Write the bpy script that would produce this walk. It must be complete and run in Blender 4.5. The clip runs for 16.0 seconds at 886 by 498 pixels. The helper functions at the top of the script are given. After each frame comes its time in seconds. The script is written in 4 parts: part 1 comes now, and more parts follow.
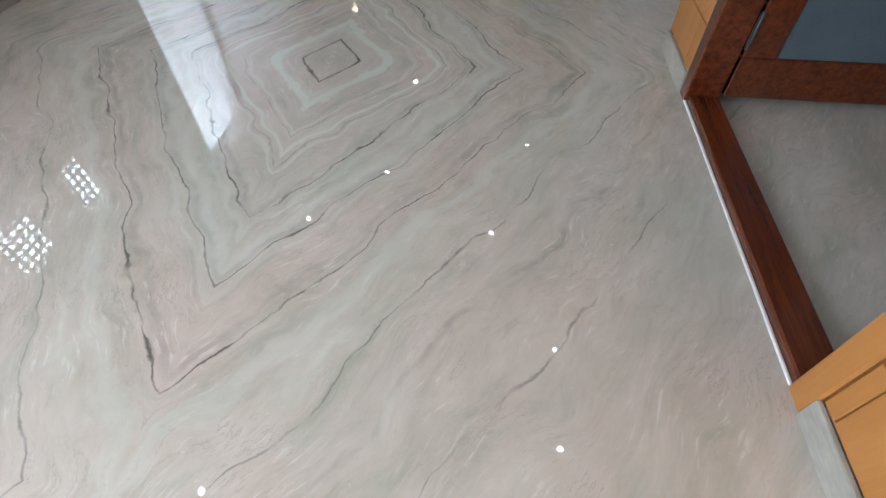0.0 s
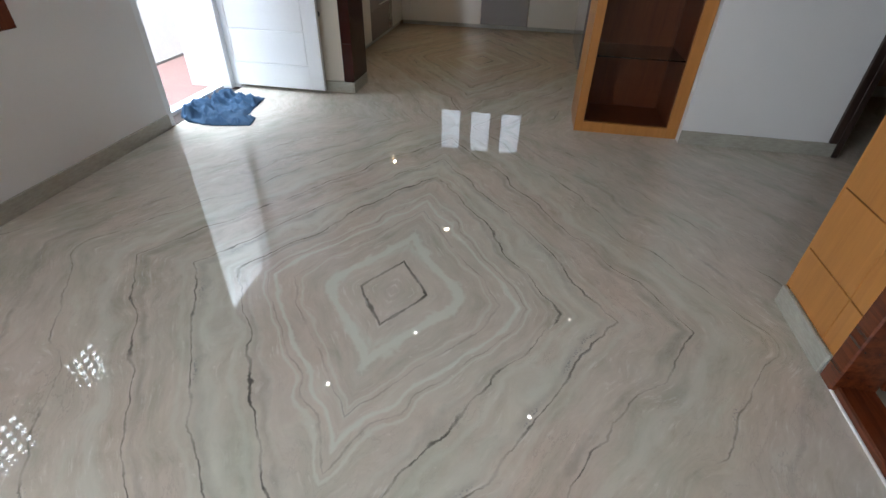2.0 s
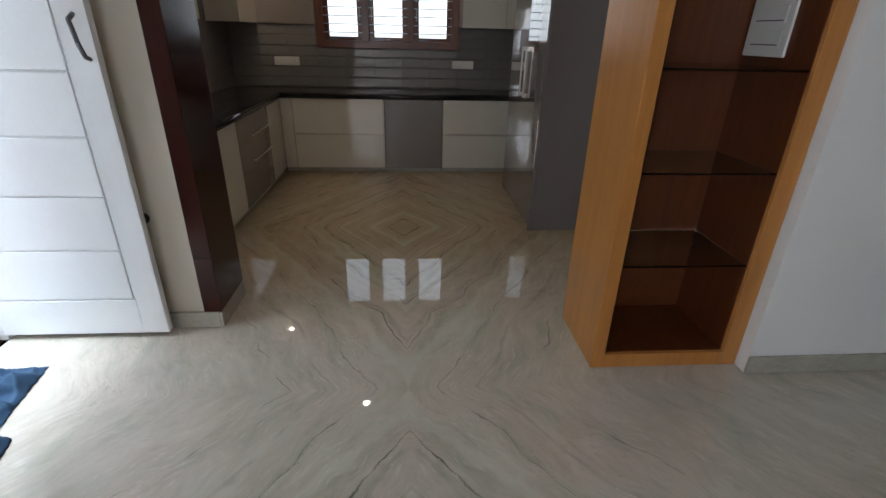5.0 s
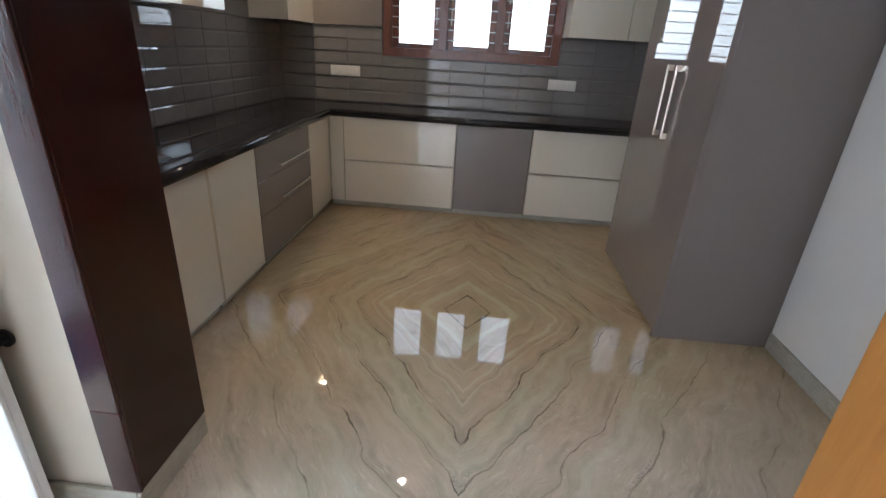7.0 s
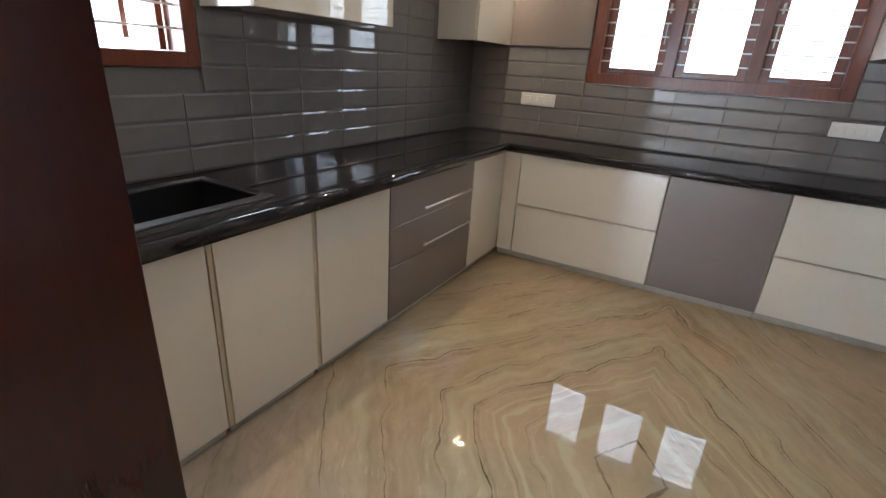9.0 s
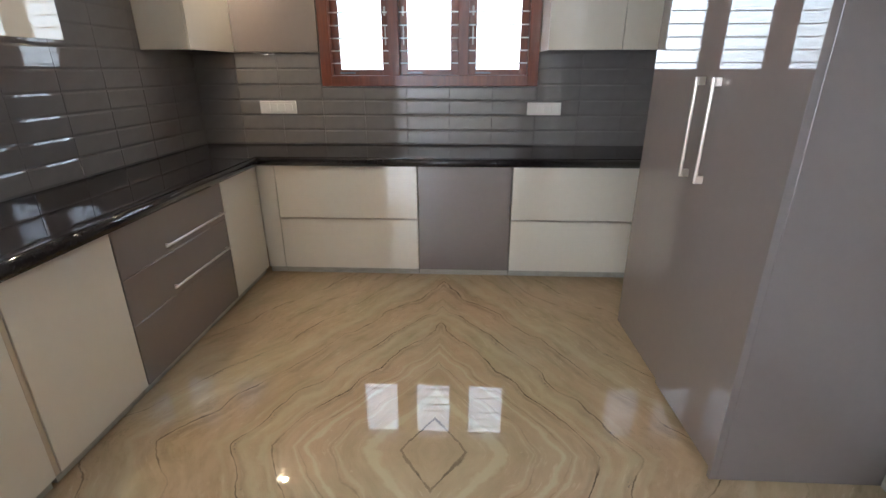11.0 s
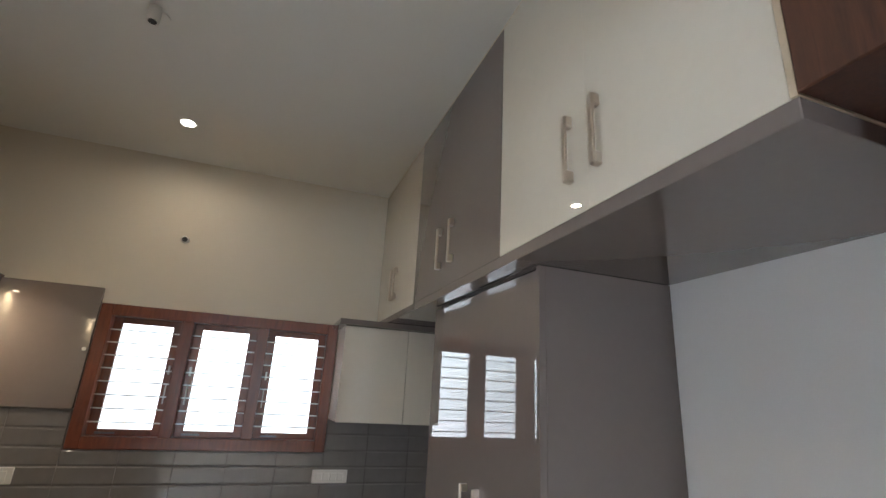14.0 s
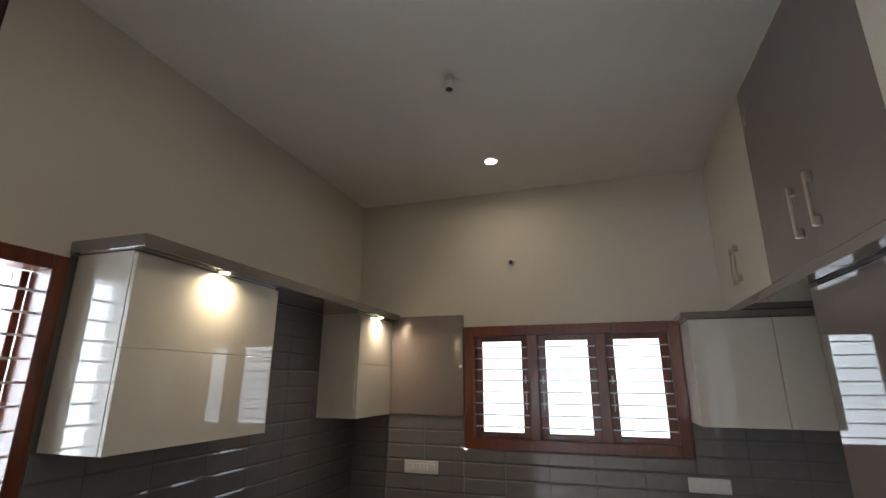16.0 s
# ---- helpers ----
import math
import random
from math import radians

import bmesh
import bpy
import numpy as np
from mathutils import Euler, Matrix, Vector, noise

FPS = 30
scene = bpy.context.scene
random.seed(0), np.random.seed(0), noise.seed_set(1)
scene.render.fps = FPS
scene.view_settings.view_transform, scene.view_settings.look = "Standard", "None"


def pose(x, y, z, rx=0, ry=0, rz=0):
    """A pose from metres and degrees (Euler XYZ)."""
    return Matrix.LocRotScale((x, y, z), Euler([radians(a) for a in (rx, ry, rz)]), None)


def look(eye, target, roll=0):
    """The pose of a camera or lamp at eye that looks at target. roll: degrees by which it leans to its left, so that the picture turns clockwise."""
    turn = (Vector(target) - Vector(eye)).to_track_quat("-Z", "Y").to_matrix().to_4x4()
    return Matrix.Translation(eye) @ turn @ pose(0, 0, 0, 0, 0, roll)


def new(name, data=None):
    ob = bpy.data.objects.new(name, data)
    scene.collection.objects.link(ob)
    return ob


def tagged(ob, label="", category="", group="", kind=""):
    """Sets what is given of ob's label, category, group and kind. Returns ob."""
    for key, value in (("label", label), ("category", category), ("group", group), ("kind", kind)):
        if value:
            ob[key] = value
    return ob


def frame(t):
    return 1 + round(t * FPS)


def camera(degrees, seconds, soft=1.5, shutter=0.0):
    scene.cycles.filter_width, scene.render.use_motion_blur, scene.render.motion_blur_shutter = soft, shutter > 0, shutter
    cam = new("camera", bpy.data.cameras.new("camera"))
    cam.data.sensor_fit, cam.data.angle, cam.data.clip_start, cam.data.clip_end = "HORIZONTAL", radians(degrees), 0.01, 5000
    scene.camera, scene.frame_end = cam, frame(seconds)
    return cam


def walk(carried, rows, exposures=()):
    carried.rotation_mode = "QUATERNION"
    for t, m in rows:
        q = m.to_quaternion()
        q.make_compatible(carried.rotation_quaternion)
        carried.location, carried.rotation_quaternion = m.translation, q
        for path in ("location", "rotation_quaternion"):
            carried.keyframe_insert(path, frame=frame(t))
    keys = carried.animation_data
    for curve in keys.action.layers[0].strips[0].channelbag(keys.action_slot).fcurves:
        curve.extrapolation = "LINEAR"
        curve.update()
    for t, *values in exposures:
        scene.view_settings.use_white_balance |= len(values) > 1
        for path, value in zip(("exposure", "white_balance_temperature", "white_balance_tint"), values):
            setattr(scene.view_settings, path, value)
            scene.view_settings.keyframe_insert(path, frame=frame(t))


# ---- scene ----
cam = camera(86.5, 16.0)
PATH = [
    (0, (0.14, -0.024, 1.133), (-0.035, 1.26, -0.392), -1.0),
    (0.5, (0.024, 0.038, 1.158), (-0.26, 1.427, -0.253), -2.7),
    (1, (-0.106, 0.143, 1.193), (-0.438, 1.6, -0.136), -1.7),
    (1.5, (-0.173, 0.39, 1.225), (-0.519, 1.932, -0.001), 0.1),
    (2, (-0.222, 0.607, 1.314), (-0.49, 2.205, 0.142), 1.6),
    (2.5, (-0.391, 0.828, 1.358), (-0.529, 2.502, 0.272), 1.4),
    (3, (-0.522, 1.071, 1.37), (-0.556, 2.776, 0.326), 1.1),
    (3.5, (-0.566, 1.424, 1.402), (-0.568, 3.175, 0.436), 0.6),
    (4, (-0.611, 1.736, 1.418), (-0.518, 3.523, 0.526), 0.7),
    (4.2, (-0.634, 1.864, 1.434), (-0.489, 3.66, 0.566), 1.4),
    (6.3, (-0.737, 3.126, 1.407), (-0.668, 4.958, 0.609), 2.3),
    (6.5, (-0.733, 3.273, 1.396), (-0.728, 5.112, 0.61), 2.4),
    (7, (-0.754, 3.559, 1.377), (-0.875, 5.392, 0.585), 3.5),
    (7.5, (-0.814, 3.831, 1.366), (-1.246, 5.616, 0.574), 2.9),
    (8, (-0.793, 4.084, 1.351), (-1.607, 5.739, 0.579), 3.9),
    (8.2, (-0.788, 4.197, 1.339), (-1.753, 5.768, 0.566), 4.7),
    (10.3, (-0.663, 4.454, 1.365), (-1.164, 6.262, 0.671), 0.2),
    (10.5, (-0.658, 4.459, 1.364), (-1.054, 6.287, 0.656), -0.1),
    (11, (-0.638, 4.471, 1.378), (-0.732, 6.338, 0.666), -0.1),
    (11.5, (-0.605, 4.472, 1.438), (-0.486, 6.397, 0.908), 0.7),
    (12, (-0.603, 4.457, 1.49), (-0.372, 6.422, 1.198), 1.5),
    (12.5, (-0.614, 4.439, 1.552), (-0.294, 6.412, 1.474), 2.2),
    (13, (-0.632, 4.422, 1.602), (-0.204, 6.372, 1.723), 3.1),
    (13.5, (-0.626, 4.402, 1.653), (-0.035, 6.283, 1.99), 3.6),
    (14, (-0.617, 4.378, 1.705), (0.013, 6.183, 2.294), 3.2),
    (14.5, (-0.627, 4.377, 1.722), (-0.193, 6.179, 2.475), 3.4),
    (15, (-0.627, 4.405, 1.734), (-0.513, 6.242, 2.517), 2.7),
    (15.5, (-0.659, 4.408, 1.737), (-0.898, 6.265, 2.44), 1.7),
    (16, (-0.684, 4.4, 1.749), (-1.28, 6.231, 2.289), 0.2),
]
EXPOSURES = [(0.0, 0.02, 5780, 10), (1.0, -0.05, 5900, 10), (2.0, -0.22, 6100, 10), (4.2, -0.55, 6250, 10), (6.3, 0.36, 5850, 10), (7.5, 1.05, 5780, 10), (8.0, 1.22, 5850, 10), (10.5, 1.35, 5760, 10), (11.0, 1.38, 5800, 10), (12.5, 1.1, 6280, 10), (13.5, 1.18, 6080, 10), (14.0, 0.72, 6100, 10), (14.5, 0.46, 6100, 10), (15.0, 0.36, 6100, 10), (16.0, 0.27, 6020, 10)]
walk(cam, [(t, look(eye, target, roll)) for t, eye, target, roll in PATH], EXPOSURES)

# ---- plan, in metres ----
BACK = 8.08          # kitchen back wall
WEST_K = -2.65       # kitchen west wall
EAST_K = 0.85        # kitchen east wall
WEST_L = -2.69       # living room west wall
CEIL_K = 3.29
CEIL_L = 2.75
TOP = 0.845          # worktop
HEAD = 2.215         # underside of the lintel over the opening

# ---- world, sun, lamps ----
world = bpy.data.worlds.new("sky")
scene.world = world
world.use_nodes = True
sky = world.node_tree.nodes.new("ShaderNodeTexSky")
sky.sky_type = "NISHITA"
sky.sun_disc = False
sky.sun_elevation = radians(53)
sky.sun_rotation = radians(169)
sky.dust_density = 3.0
back_node = world.node_tree.nodes["Background"]
back_node.inputs[1].default_value = 0.15
world.node_tree.links.new(sky.outputs[0], back_node.inputs[0])


def lamp(name, kind, place, target, power, colour, size=0.1, size_y=0.0, spread=180.0):
    data = bpy.data.lights.new(name, kind)
    data.energy, data.color = power, colour
    if kind == "AREA":
        data.shape = "RECTANGLE" if size_y else "DISK"
        data.size = size
        if size_y:
            data.size_y = size_y
        data.spread = radians(spread)
    ob = new(name, data)
    ob.matrix_world = look(place, target)
    return ob


sun_data = bpy.data.lights.new("sun", "SUN")
sun_data.energy, sun_data.angle, sun_data.color = 2.0, radians(3), (1.0, 0.98, 0.95)
sun = new("sun", sun_data)
sun.matrix_world = look((1.5, -8, 11), (0, 0, 0))

DAY = (0.90, 0.95, 1.0)
lamp("daylight_kitchen_window", "AREA", (-0.92, BACK + 0.42, 1.72), (-0.92, 0, 1.72), 12.5, (0.90, 0.96, 1.0), 1.7, 1.05)
lamp("daylight_sink_window", "AREA", (WEST_K - 0.42, 5.28, 1.72), (0, 5.28, 1.72), 15, (0.86, 0.94, 1.0), 0.8, 1.0)
lamp("daylight_side_door", "AREA", (-3.43, 3.93, 4.1), (-2.85, 3.93, 0.6), 940, (0.82, 0.92, 1.0), 2.0, 0.95)
# added lamp in an unseen wall opening, brightens the front of the room
lamp("fill_front_opening", "AREA", (WEST_L - 0.30, -1.40, 1.5), (0, -0.9, 1.4), 160, DAY, 1.9, 1.25)
lamp("daylight_room_window", "AREA", (WEST_L - 0.30, 1.6, 1.37), (0, 1.6, 1.37), 62, DAY, 1.9, 1.15)

WARM = (1.0, 0.77, 0.50)
NEUTRAL = (1.0, 0.95, 0.88)


# ---- materials ----
def nodes_of(name):
    m = bpy.data.materials.new(name)
    m.use_nodes = True
    n, l = m.node_tree.nodes, m.node_tree.links
    return m, n, l, n["Principled BSDF"]


def ramp(n, l, source, stops):
    r = n.new("ShaderNodeValToRGB")
    while len(r.color_ramp.elements) < len(stops):
        r.color_ramp.elements.new(0.5)
    for e, (p, c) in zip(r.color_ramp.elements, stops):
        e.position, e.color = p, (*c, 1)
    l.new(source, r.inputs[0])
    return r.outputs[0]


def noise_node(n, l, coord, scale, detail=4, rough=0.55, distort=0.0):
    t = n.new("ShaderNodeTexNoise")
    t.inputs["Scale"].default_value, t.inputs["Detail"].default_value = scale, detail
    t.inputs["Roughness"].default_value, t.inputs["Distortion"].default_value = rough, distort
    l.new(coord, t.inputs["Vector"])
    return t.outputs["Fac"]


def stretched(n, l, coord, scale):
    mp = n.new("ShaderNodeMapping")
    mp.inputs["Scale"].default_value = scale
    l.new(coord, mp.inputs["Vector"])
    return mp.outputs[0]


def bump(n, l, bsdf, height, strength, distance):
    b = n.new("ShaderNodeBump")
    b.inputs["Strength"].default_value, b.inputs["Distance"].default_value = strength, distance
    l.new(height, b.inputs["Height"])
    l.new(b.outputs[0], bsdf.inputs["Normal"])


def shade(c, f):
    return tuple(min(1, v * f) for v in c)


def plain(name, colour, rough, metal=0.0, vary=0.06, scale=3.0, fine=120.0, relief=0.05, coat=0.0, grain=None, rough_vary=0.04):
    """Colour with soft large stains and a fine grain; grain: stretch of the fine pattern."""
    m, n, l, p = nodes_of(name)
    coord = n.new("ShaderNodeTexCoord").outputs["Object"]
    big = noise_node(n, l, coord, scale)
    small = noise_node(n, l, stretched(n, l, coord, grain) if grain else coord, fine, 5)
    mix = n.new("ShaderNodeMath")
    mix.operation = "MULTIPLY_ADD"
    mix.inputs[1].default_value = 0.5
    l.new(small, mix.inputs[0])
    half = n.new("ShaderNodeMath")
    half.operation = "MULTIPLY"
    half.inputs[1].default_value = 0.5
    l.new(big, half.inputs[0])
    l.new(half.outputs[0], mix.inputs[2])
    l.new(ramp(n, l, mix.outputs[0], [(0.3, shade(colour, 1 - vary)), (0.7, shade(colour, 1 + vary))]), p.inputs["Base Color"])
    rr = n.new("ShaderNodeMapRange")
    rr.inputs["To Min"].default_value, rr.inputs["To Max"].default_value = max(0.01, rough - rough_vary), rough + rough_vary
    l.new(big, rr.inputs["Value"])
    l.new(rr.outputs[0], p.inputs["Roughness"])
    p.inputs["Metallic"].default_value = metal
    p.inputs["Coat Weight"].default_value = coat
    p.inputs["Coat Roughness"].default_value = 0.006
    if relief:
        bump(n, l, p, small, relief, 0.002)
    return m


def wood(name, dark, light, rough, axis=(18, 18, 1.2), coat=0.0, gloss=0.5):
    m, n, l, p = nodes_of(name)
    coord = n.new("ShaderNodeTexCoord").outputs["Object"]
    g = noise_node(n, l, stretched(n, l, coord, axis), 3.0, 8, 0.62, 0.6)
    fine = noise_node(n, l, stretched(n, l, coord, tuple(a * 6 for a in axis)), 4.0, 3)
    mx = n.new("ShaderNodeMath")
    mx.operation = "MULTIPLY_ADD"
    mx.inputs[1].default_value = 0.25
    l.new(fine, mx.inputs[0])
    l.new(g, mx.inputs[2])
    l.new(ramp(n, l, mx.outputs[0], [(0.42, dark), (0.82, light)]), p.inputs["Base Color"])
    p.inputs["Roughness"].default_value = rough
    p.inputs["Specular IOR Level"].default_value = gloss
    p.inputs["Coat Weight"].default_value = coat
    p.inputs["Coat Roughness"].default_value = 0.06
    bump(n, l, p, fine, 0.08, 0.002)
    return m


def marble(name, rough=0.012):
    """Book-matched slabs: veins form nested diamonds about two centres, one in each room."""
    m, n, l, p = nodes_of(name)
    pos = n.new("ShaderNodeNewGeometry").outputs["Position"]
    sep = n.new("ShaderNodeSeparateXYZ")
    l.new(pos, sep.inputs[0])

    def op(kind, a, b=None, c=None):
        k = n.new("ShaderNodeMath")
        k.operation = kind
        for i, v in enumerate((a, b, c)):
            if v is None:
                continue
            if isinstance(v, (int, float)):
                k.inputs[i].default_value = v
            else:
                l.new(v, k.inputs[i])
        return k.outputs[0]

    cx = op("MULTIPLY_ADD", sep.outputs[1], -0.0196, -0.635)
    u = op("ABSOLUTE", op("SUBTRACT", sep.outputs[0], cx))
    v = op("PINGPONG", op("SUBTRACT", sep.outputs[1], 2.06), 1.915)
    folded = n.new("ShaderNodeCombineXYZ")
    l.new(u, folded.inputs[0])
    l.new(v, folded.inputs[1])
    uv = folded.outputs[0]
    # each slab carries a slightly different cut of the same vein
    own = n.new("ShaderNodeTexNoise")
    own.inputs["Scale"].default_value, own.inputs["Detail"].default_value = 1.7, 1
    l.new(pos, own.inputs["Vector"])
    wob = noise_node(n, l, uv, 2.2, 2, 0.55)
    wob_fine = noise_node(n, l, uv, 14.0, 4, 0.6)
    s = op("MULTIPLY_ADD", u, 1.45, v)
    grow = n.new("ShaderNodeMapRange")
    l.new(sep.outputs[1], grow.inputs["Value"])
    grow.inputs["From Min"].default_value, grow.inputs["From Max"].default_value = 3.3, 4.6
    grow.inputs["To Min"].default_value, grow.inputs["To Max"].default_value = 1.0, 1.10
    s = op("MULTIPLY", s, grow.outputs[0])
    near = op("MINIMUM", op("MULTIPLY", s, 1.4), 1.0)
    s = op("ADD", s, op("MULTIPLY", op("MULTIPLY", op("SUBTRACT", wob, 0.5), 0.42), near))
    s = op("ADD", s, op("MULTIPLY", op("MULTIPLY", op("SUBTRACT", own.outputs["Fac"], 0.5), 0.16), near))
    s_line = op("ADD", s, op("MULTIPLY", op("SUBTRACT", wob_fine, 0.5), 0.045))
    r = op("SUBTRACT", op("MULTIPLY", u, 1.45), v)
    along = n.new("ShaderNodeCombineXYZ")
    l.new(op("MULTIPLY", s, 4.2), along.inputs[0])
    l.new(op("MULTIPLY", r, 1.1), along.inputs[1])
    bands = noise_node(n, l, along.outputs[0], 1.0, 6, 0.62)
    along2 = n.new("ShaderNodeCombineXYZ")
    l.new(op("MULTIPLY", s, 11.0), along2.inputs[0])
    l.new(op("MULTIPLY", r, 2.8), along2.inputs[1])
    streaks = noise_node(n, l, along2.outputs[0], 1.0, 5, 0.65)
    along3 = n.new("ShaderNodeCombineXYZ")
    l.new(op("MULTIPLY", s, 40.0), along3.inputs[0])
    l.new(op("MULTIPLY", r, 6.0), along3.inputs[1])
    feather = noise_node(n, l, along3.outputs[0], 1.0, 4, 0.6)
    patch = noise_node(n, l, pos, 3.2, 3, 0.5)
    base = ramp(n, l, bands, [(0.28, (0.435, 0.435, 0.385)), (0.40, (0.525, 0.515, 0.47)), (0.50, (0.58, 0.548, 0.51)), (0.60, (0.60, 0.568, 0.532)), (0.72, (0.62, 0.635, 0.595))])
    shade_s = ramp(n, l, streaks, [(0.28, (0.84, 0.825, 0.77)), (0.42, (0.97, 0.965, 0.945)), (0.60, (1.01, 1.0, 0.99)), (0.78, (1.06, 1.065, 1.05))])

    def multiply(a, b, f=1.0):
        k = n.new("ShaderNodeMix")
        k.data_type, k.blend_type = "RGBA", "MULTIPLY"
        if isinstance(f, float):
            k.inputs[0].default_value = f
        else:
            l.new(f, k.inputs[0])
        l.new(a, k.inputs[6])
        l.new(b, k.inputs[7])
        return k.outputs[2]

    # the slabs' corners at the diamonds' hearts are plainer
    busy = n.new("ShaderNodeMapRange")
    l.new(s, busy.inputs["Value"])
    busy.inputs["From Min"].default_value, busy.inputs["From Max"].default_value = 0.5, 1.5
    busy.inputs["To Min"].default_value, busy.inputs["To Max"].default_value = 0.30, 1.0
    colour = multiply(base, shade_s, busy.outputs[0])
    colour = multiply(colour, ramp(n, l, feather, [(0.30, (0.965, 0.965, 0.955)), (0.50, (1, 1, 1)), (0.72, (1.02, 1.02, 1.02))]), busy.outputs[0])
    # greenish and pinkish clouds
    hue = noise_node(n, l, pos, 1.3, 3, 0.5)
    colour = multiply(colour, ramp(n, l, hue, [(0.38, (0.98, 0.995, 0.955)), (0.60, (1.025, 0.975, 0.94))]))

    def over(a, fac, c):
        k = n.new("ShaderNodeMix")
        k.data_type = "RGBA"
        l.new(fac, k.inputs[0])
        l.new(a, k.inputs[6])
        k.inputs[7].default_value = (*c, 1)
        return k.outputs[2]

    breaks = noise_node(n, l, uv, 5.0, 4, 0.6)
    # veins swell and thin out along their run
    swell = n.new("ShaderNodeMapRange")
    l.new(noise_node(n, l, pos, 9.0, 4, 0.65), swell.inputs["Value"])
    swell.inputs["From Min"].default_value, swell.inputs["From Max"].default_value = 0.36, 0.64
    swell.inputs["To Min"].default_value, swell.inputs["To Max"].default_value = 2.2, 0.75
    # greenish and rosy belts that follow the veins
    belt = n.new("ShaderNodeMapRange")
    l.new(s, belt.inputs["Value"])
    belt.inputs["From Min"].default_value, belt.inputs["From Max"].default_value = 0.0, 3.0
    colour = multiply(colour, ramp(n, l, belt.outputs[0], [(0.0, (1, 1, 1)), (0.14, (0.995, 1.015, 1.0)), (0.19, (1.01, 0.995, 0.985)), (0.33, (1.01, 0.995, 0.985)), (0.38, (0.99, 1.012, 0.99)), (0.44, (1.0, 1.015, 1.0)), (0.49, (1.015, 0.985, 0.97)), (0.60, (1.01, 0.99, 0.975)), (0.68, (0.985, 1.008, 0.98)), (0.78, (1.01, 0.995, 0.985))]))
    # cloudy patches drawn out along the veins
    drift = n.new("ShaderNodeCombineXYZ")
    l.new(op("MULTIPLY", s, 3.4), drift.inputs[0])
    l.new(op("MULTIPLY", r, 1.5), drift.inputs[1])
    l.new(op("MULTIPLY", sep.outputs[0], 0.6), drift.inputs[2])
    colour = multiply(colour, ramp(n, l, noise_node(n, l, drift.outputs[0], 1.6, 6, 0.68, 0.8), [(0.34, (0.90, 0.90, 0.875)), (0.47, (0.985, 0.98, 0.965)), (0.56, (1.02, 1.015, 1.01)), (0.68, (1.075, 1.085, 1.07))]))
    # hair-thin veins
    hair = n.new("ShaderNodeMapRange")
    l.new(op("ABSOLUTE", op("SUBTRACT", streaks, 0.53)), hair.inputs["Value"])
    hair.inputs["From Min"].default_value, hair.inputs["From Max"].default_value = 0.002, 0.016
    hair.inputs["To Min"].default_value, hair.inputs["To Max"].default_value = 1.0, 0.0
    hair_gate = n.new("ShaderNodeMapRange")
    l.new(noise_node(n, l, pos, 2.6, 4, 0.6), hair_gate.inputs["Value"])
    hair_gate.inputs["From Min"].default_value, hair_gate.inputs["From Max"].default_value = 0.46, 0.62
    colour = over(colour, op("MULTIPLY", op("MULTIPLY", hair.outputs[0], hair_gate.outputs[0]), op("MULTIPLY", busy.outputs[0], 0.3)), (0.20, 0.185, 0.15))

    def line(at, half, soft):
        d = op("MULTIPLY", op("ABSOLUTE", op("SUBTRACT", s_line, at)), swell.outputs[0])
        k = n.new("ShaderNodeMapRange")
        k.interpolation_type = "SMOOTHSTEP"
        l.new(d, k.inputs["Value"])
        k.inputs["From Min"].default_value, k.inputs["From Max"].default_value = half, half + soft
        k.inputs["To Min"].default_value, k.inputs["To Max"].default_value = 1.0, 0.0
        return k.outputs[0]

    # pale green halos, then thin dark veins that come and go
    for at, half, soft, amount in ((0.40, 0.03, 0.05, 0.8), (0.78, 0.006, 0.03, 0.8), (0.87, 0.002, 0.02, 0.6), (0.62, 0.002, 0.02, 0.45), (1.0, 0.004, 0.03, 0.22), (1.12, 0.006, 0.04, 0.35), (1.25, 0.02, 0.10, 0.35), (1.40, 0.004, 0.04, 0.25), (1.9, 0.02, 0.1, 0.35)):
        colour = over(colour, op("MULTIPLY", line(at, half, soft), amount), (0.67, 0.70, 0.62))
    gate = n.new("ShaderNodeMapRange")
    slab_gate = noise_node(n, l, pos, 4.3, 3, 0.6)
    l.new(op("ADD", op("MULTIPLY", breaks, 0.45), op("MULTIPLY", slab_gate, 0.55)), gate.inputs["Value"])
    gate.inputs["From Min"].default_value, gate.inputs["From Max"].default_value = 0.435, 0.555
    for at, half, soft, amount, floor_amount in ((0.20, 0.005, 0.014, 0.95, 0.5), (0.66, 0.0, 0.014, 0.35, 0.08), (0.84, 0.0, 0.014, 0.35, 0.08), (1.06, 0.002, 0.011, 0.95, 0.28), (1.02, 0.0, 0.06, 0.25, 0.08), (1.33, 0.001, 0.012, 0.8, 0.22), (1.29, 0.0, 0.06, 0.22, 0.08),
                                                  (1.72, 0.0015, 0.011, 0.85, 0.22), (1.66, 0.0, 0.07, 0.26, 0.06), (2.20, 0.001, 0.012, 0.6, 0.05), (2.50, 0.0, 0.05, 0.25, 0.0), (2.85, 0.001, 0.012, 0.5, 0.0)):
        g = op("MULTIPLY_ADD", gate.outputs[0], amount - floor_amount, floor_amount)
        colour = over(colour, op("MULTIPLY", line(at, half, soft), g), (0.095, 0.09, 0.08))
    # short pale feathers, in patches
    fe = n.new("ShaderNodeMapRange")
    l.new(feather, fe.inputs["Value"])
    fe.inputs["From Min"].default_value, fe.inputs["From Max"].default_value = 0.57, 0.66
    pa = n.new("ShaderNodeMapRange")
    l.new(patch, pa.inputs["Value"])
    pa.inputs["From Min"].default_value, pa.inputs["From Max"].default_value = 0.46, 0.58
    colour = over(colour, op("MULTIPLY", op("MULTIPLY", fe.outputs[0], pa.outputs[0]), 0.4), (0.80, 0.79, 0.75))
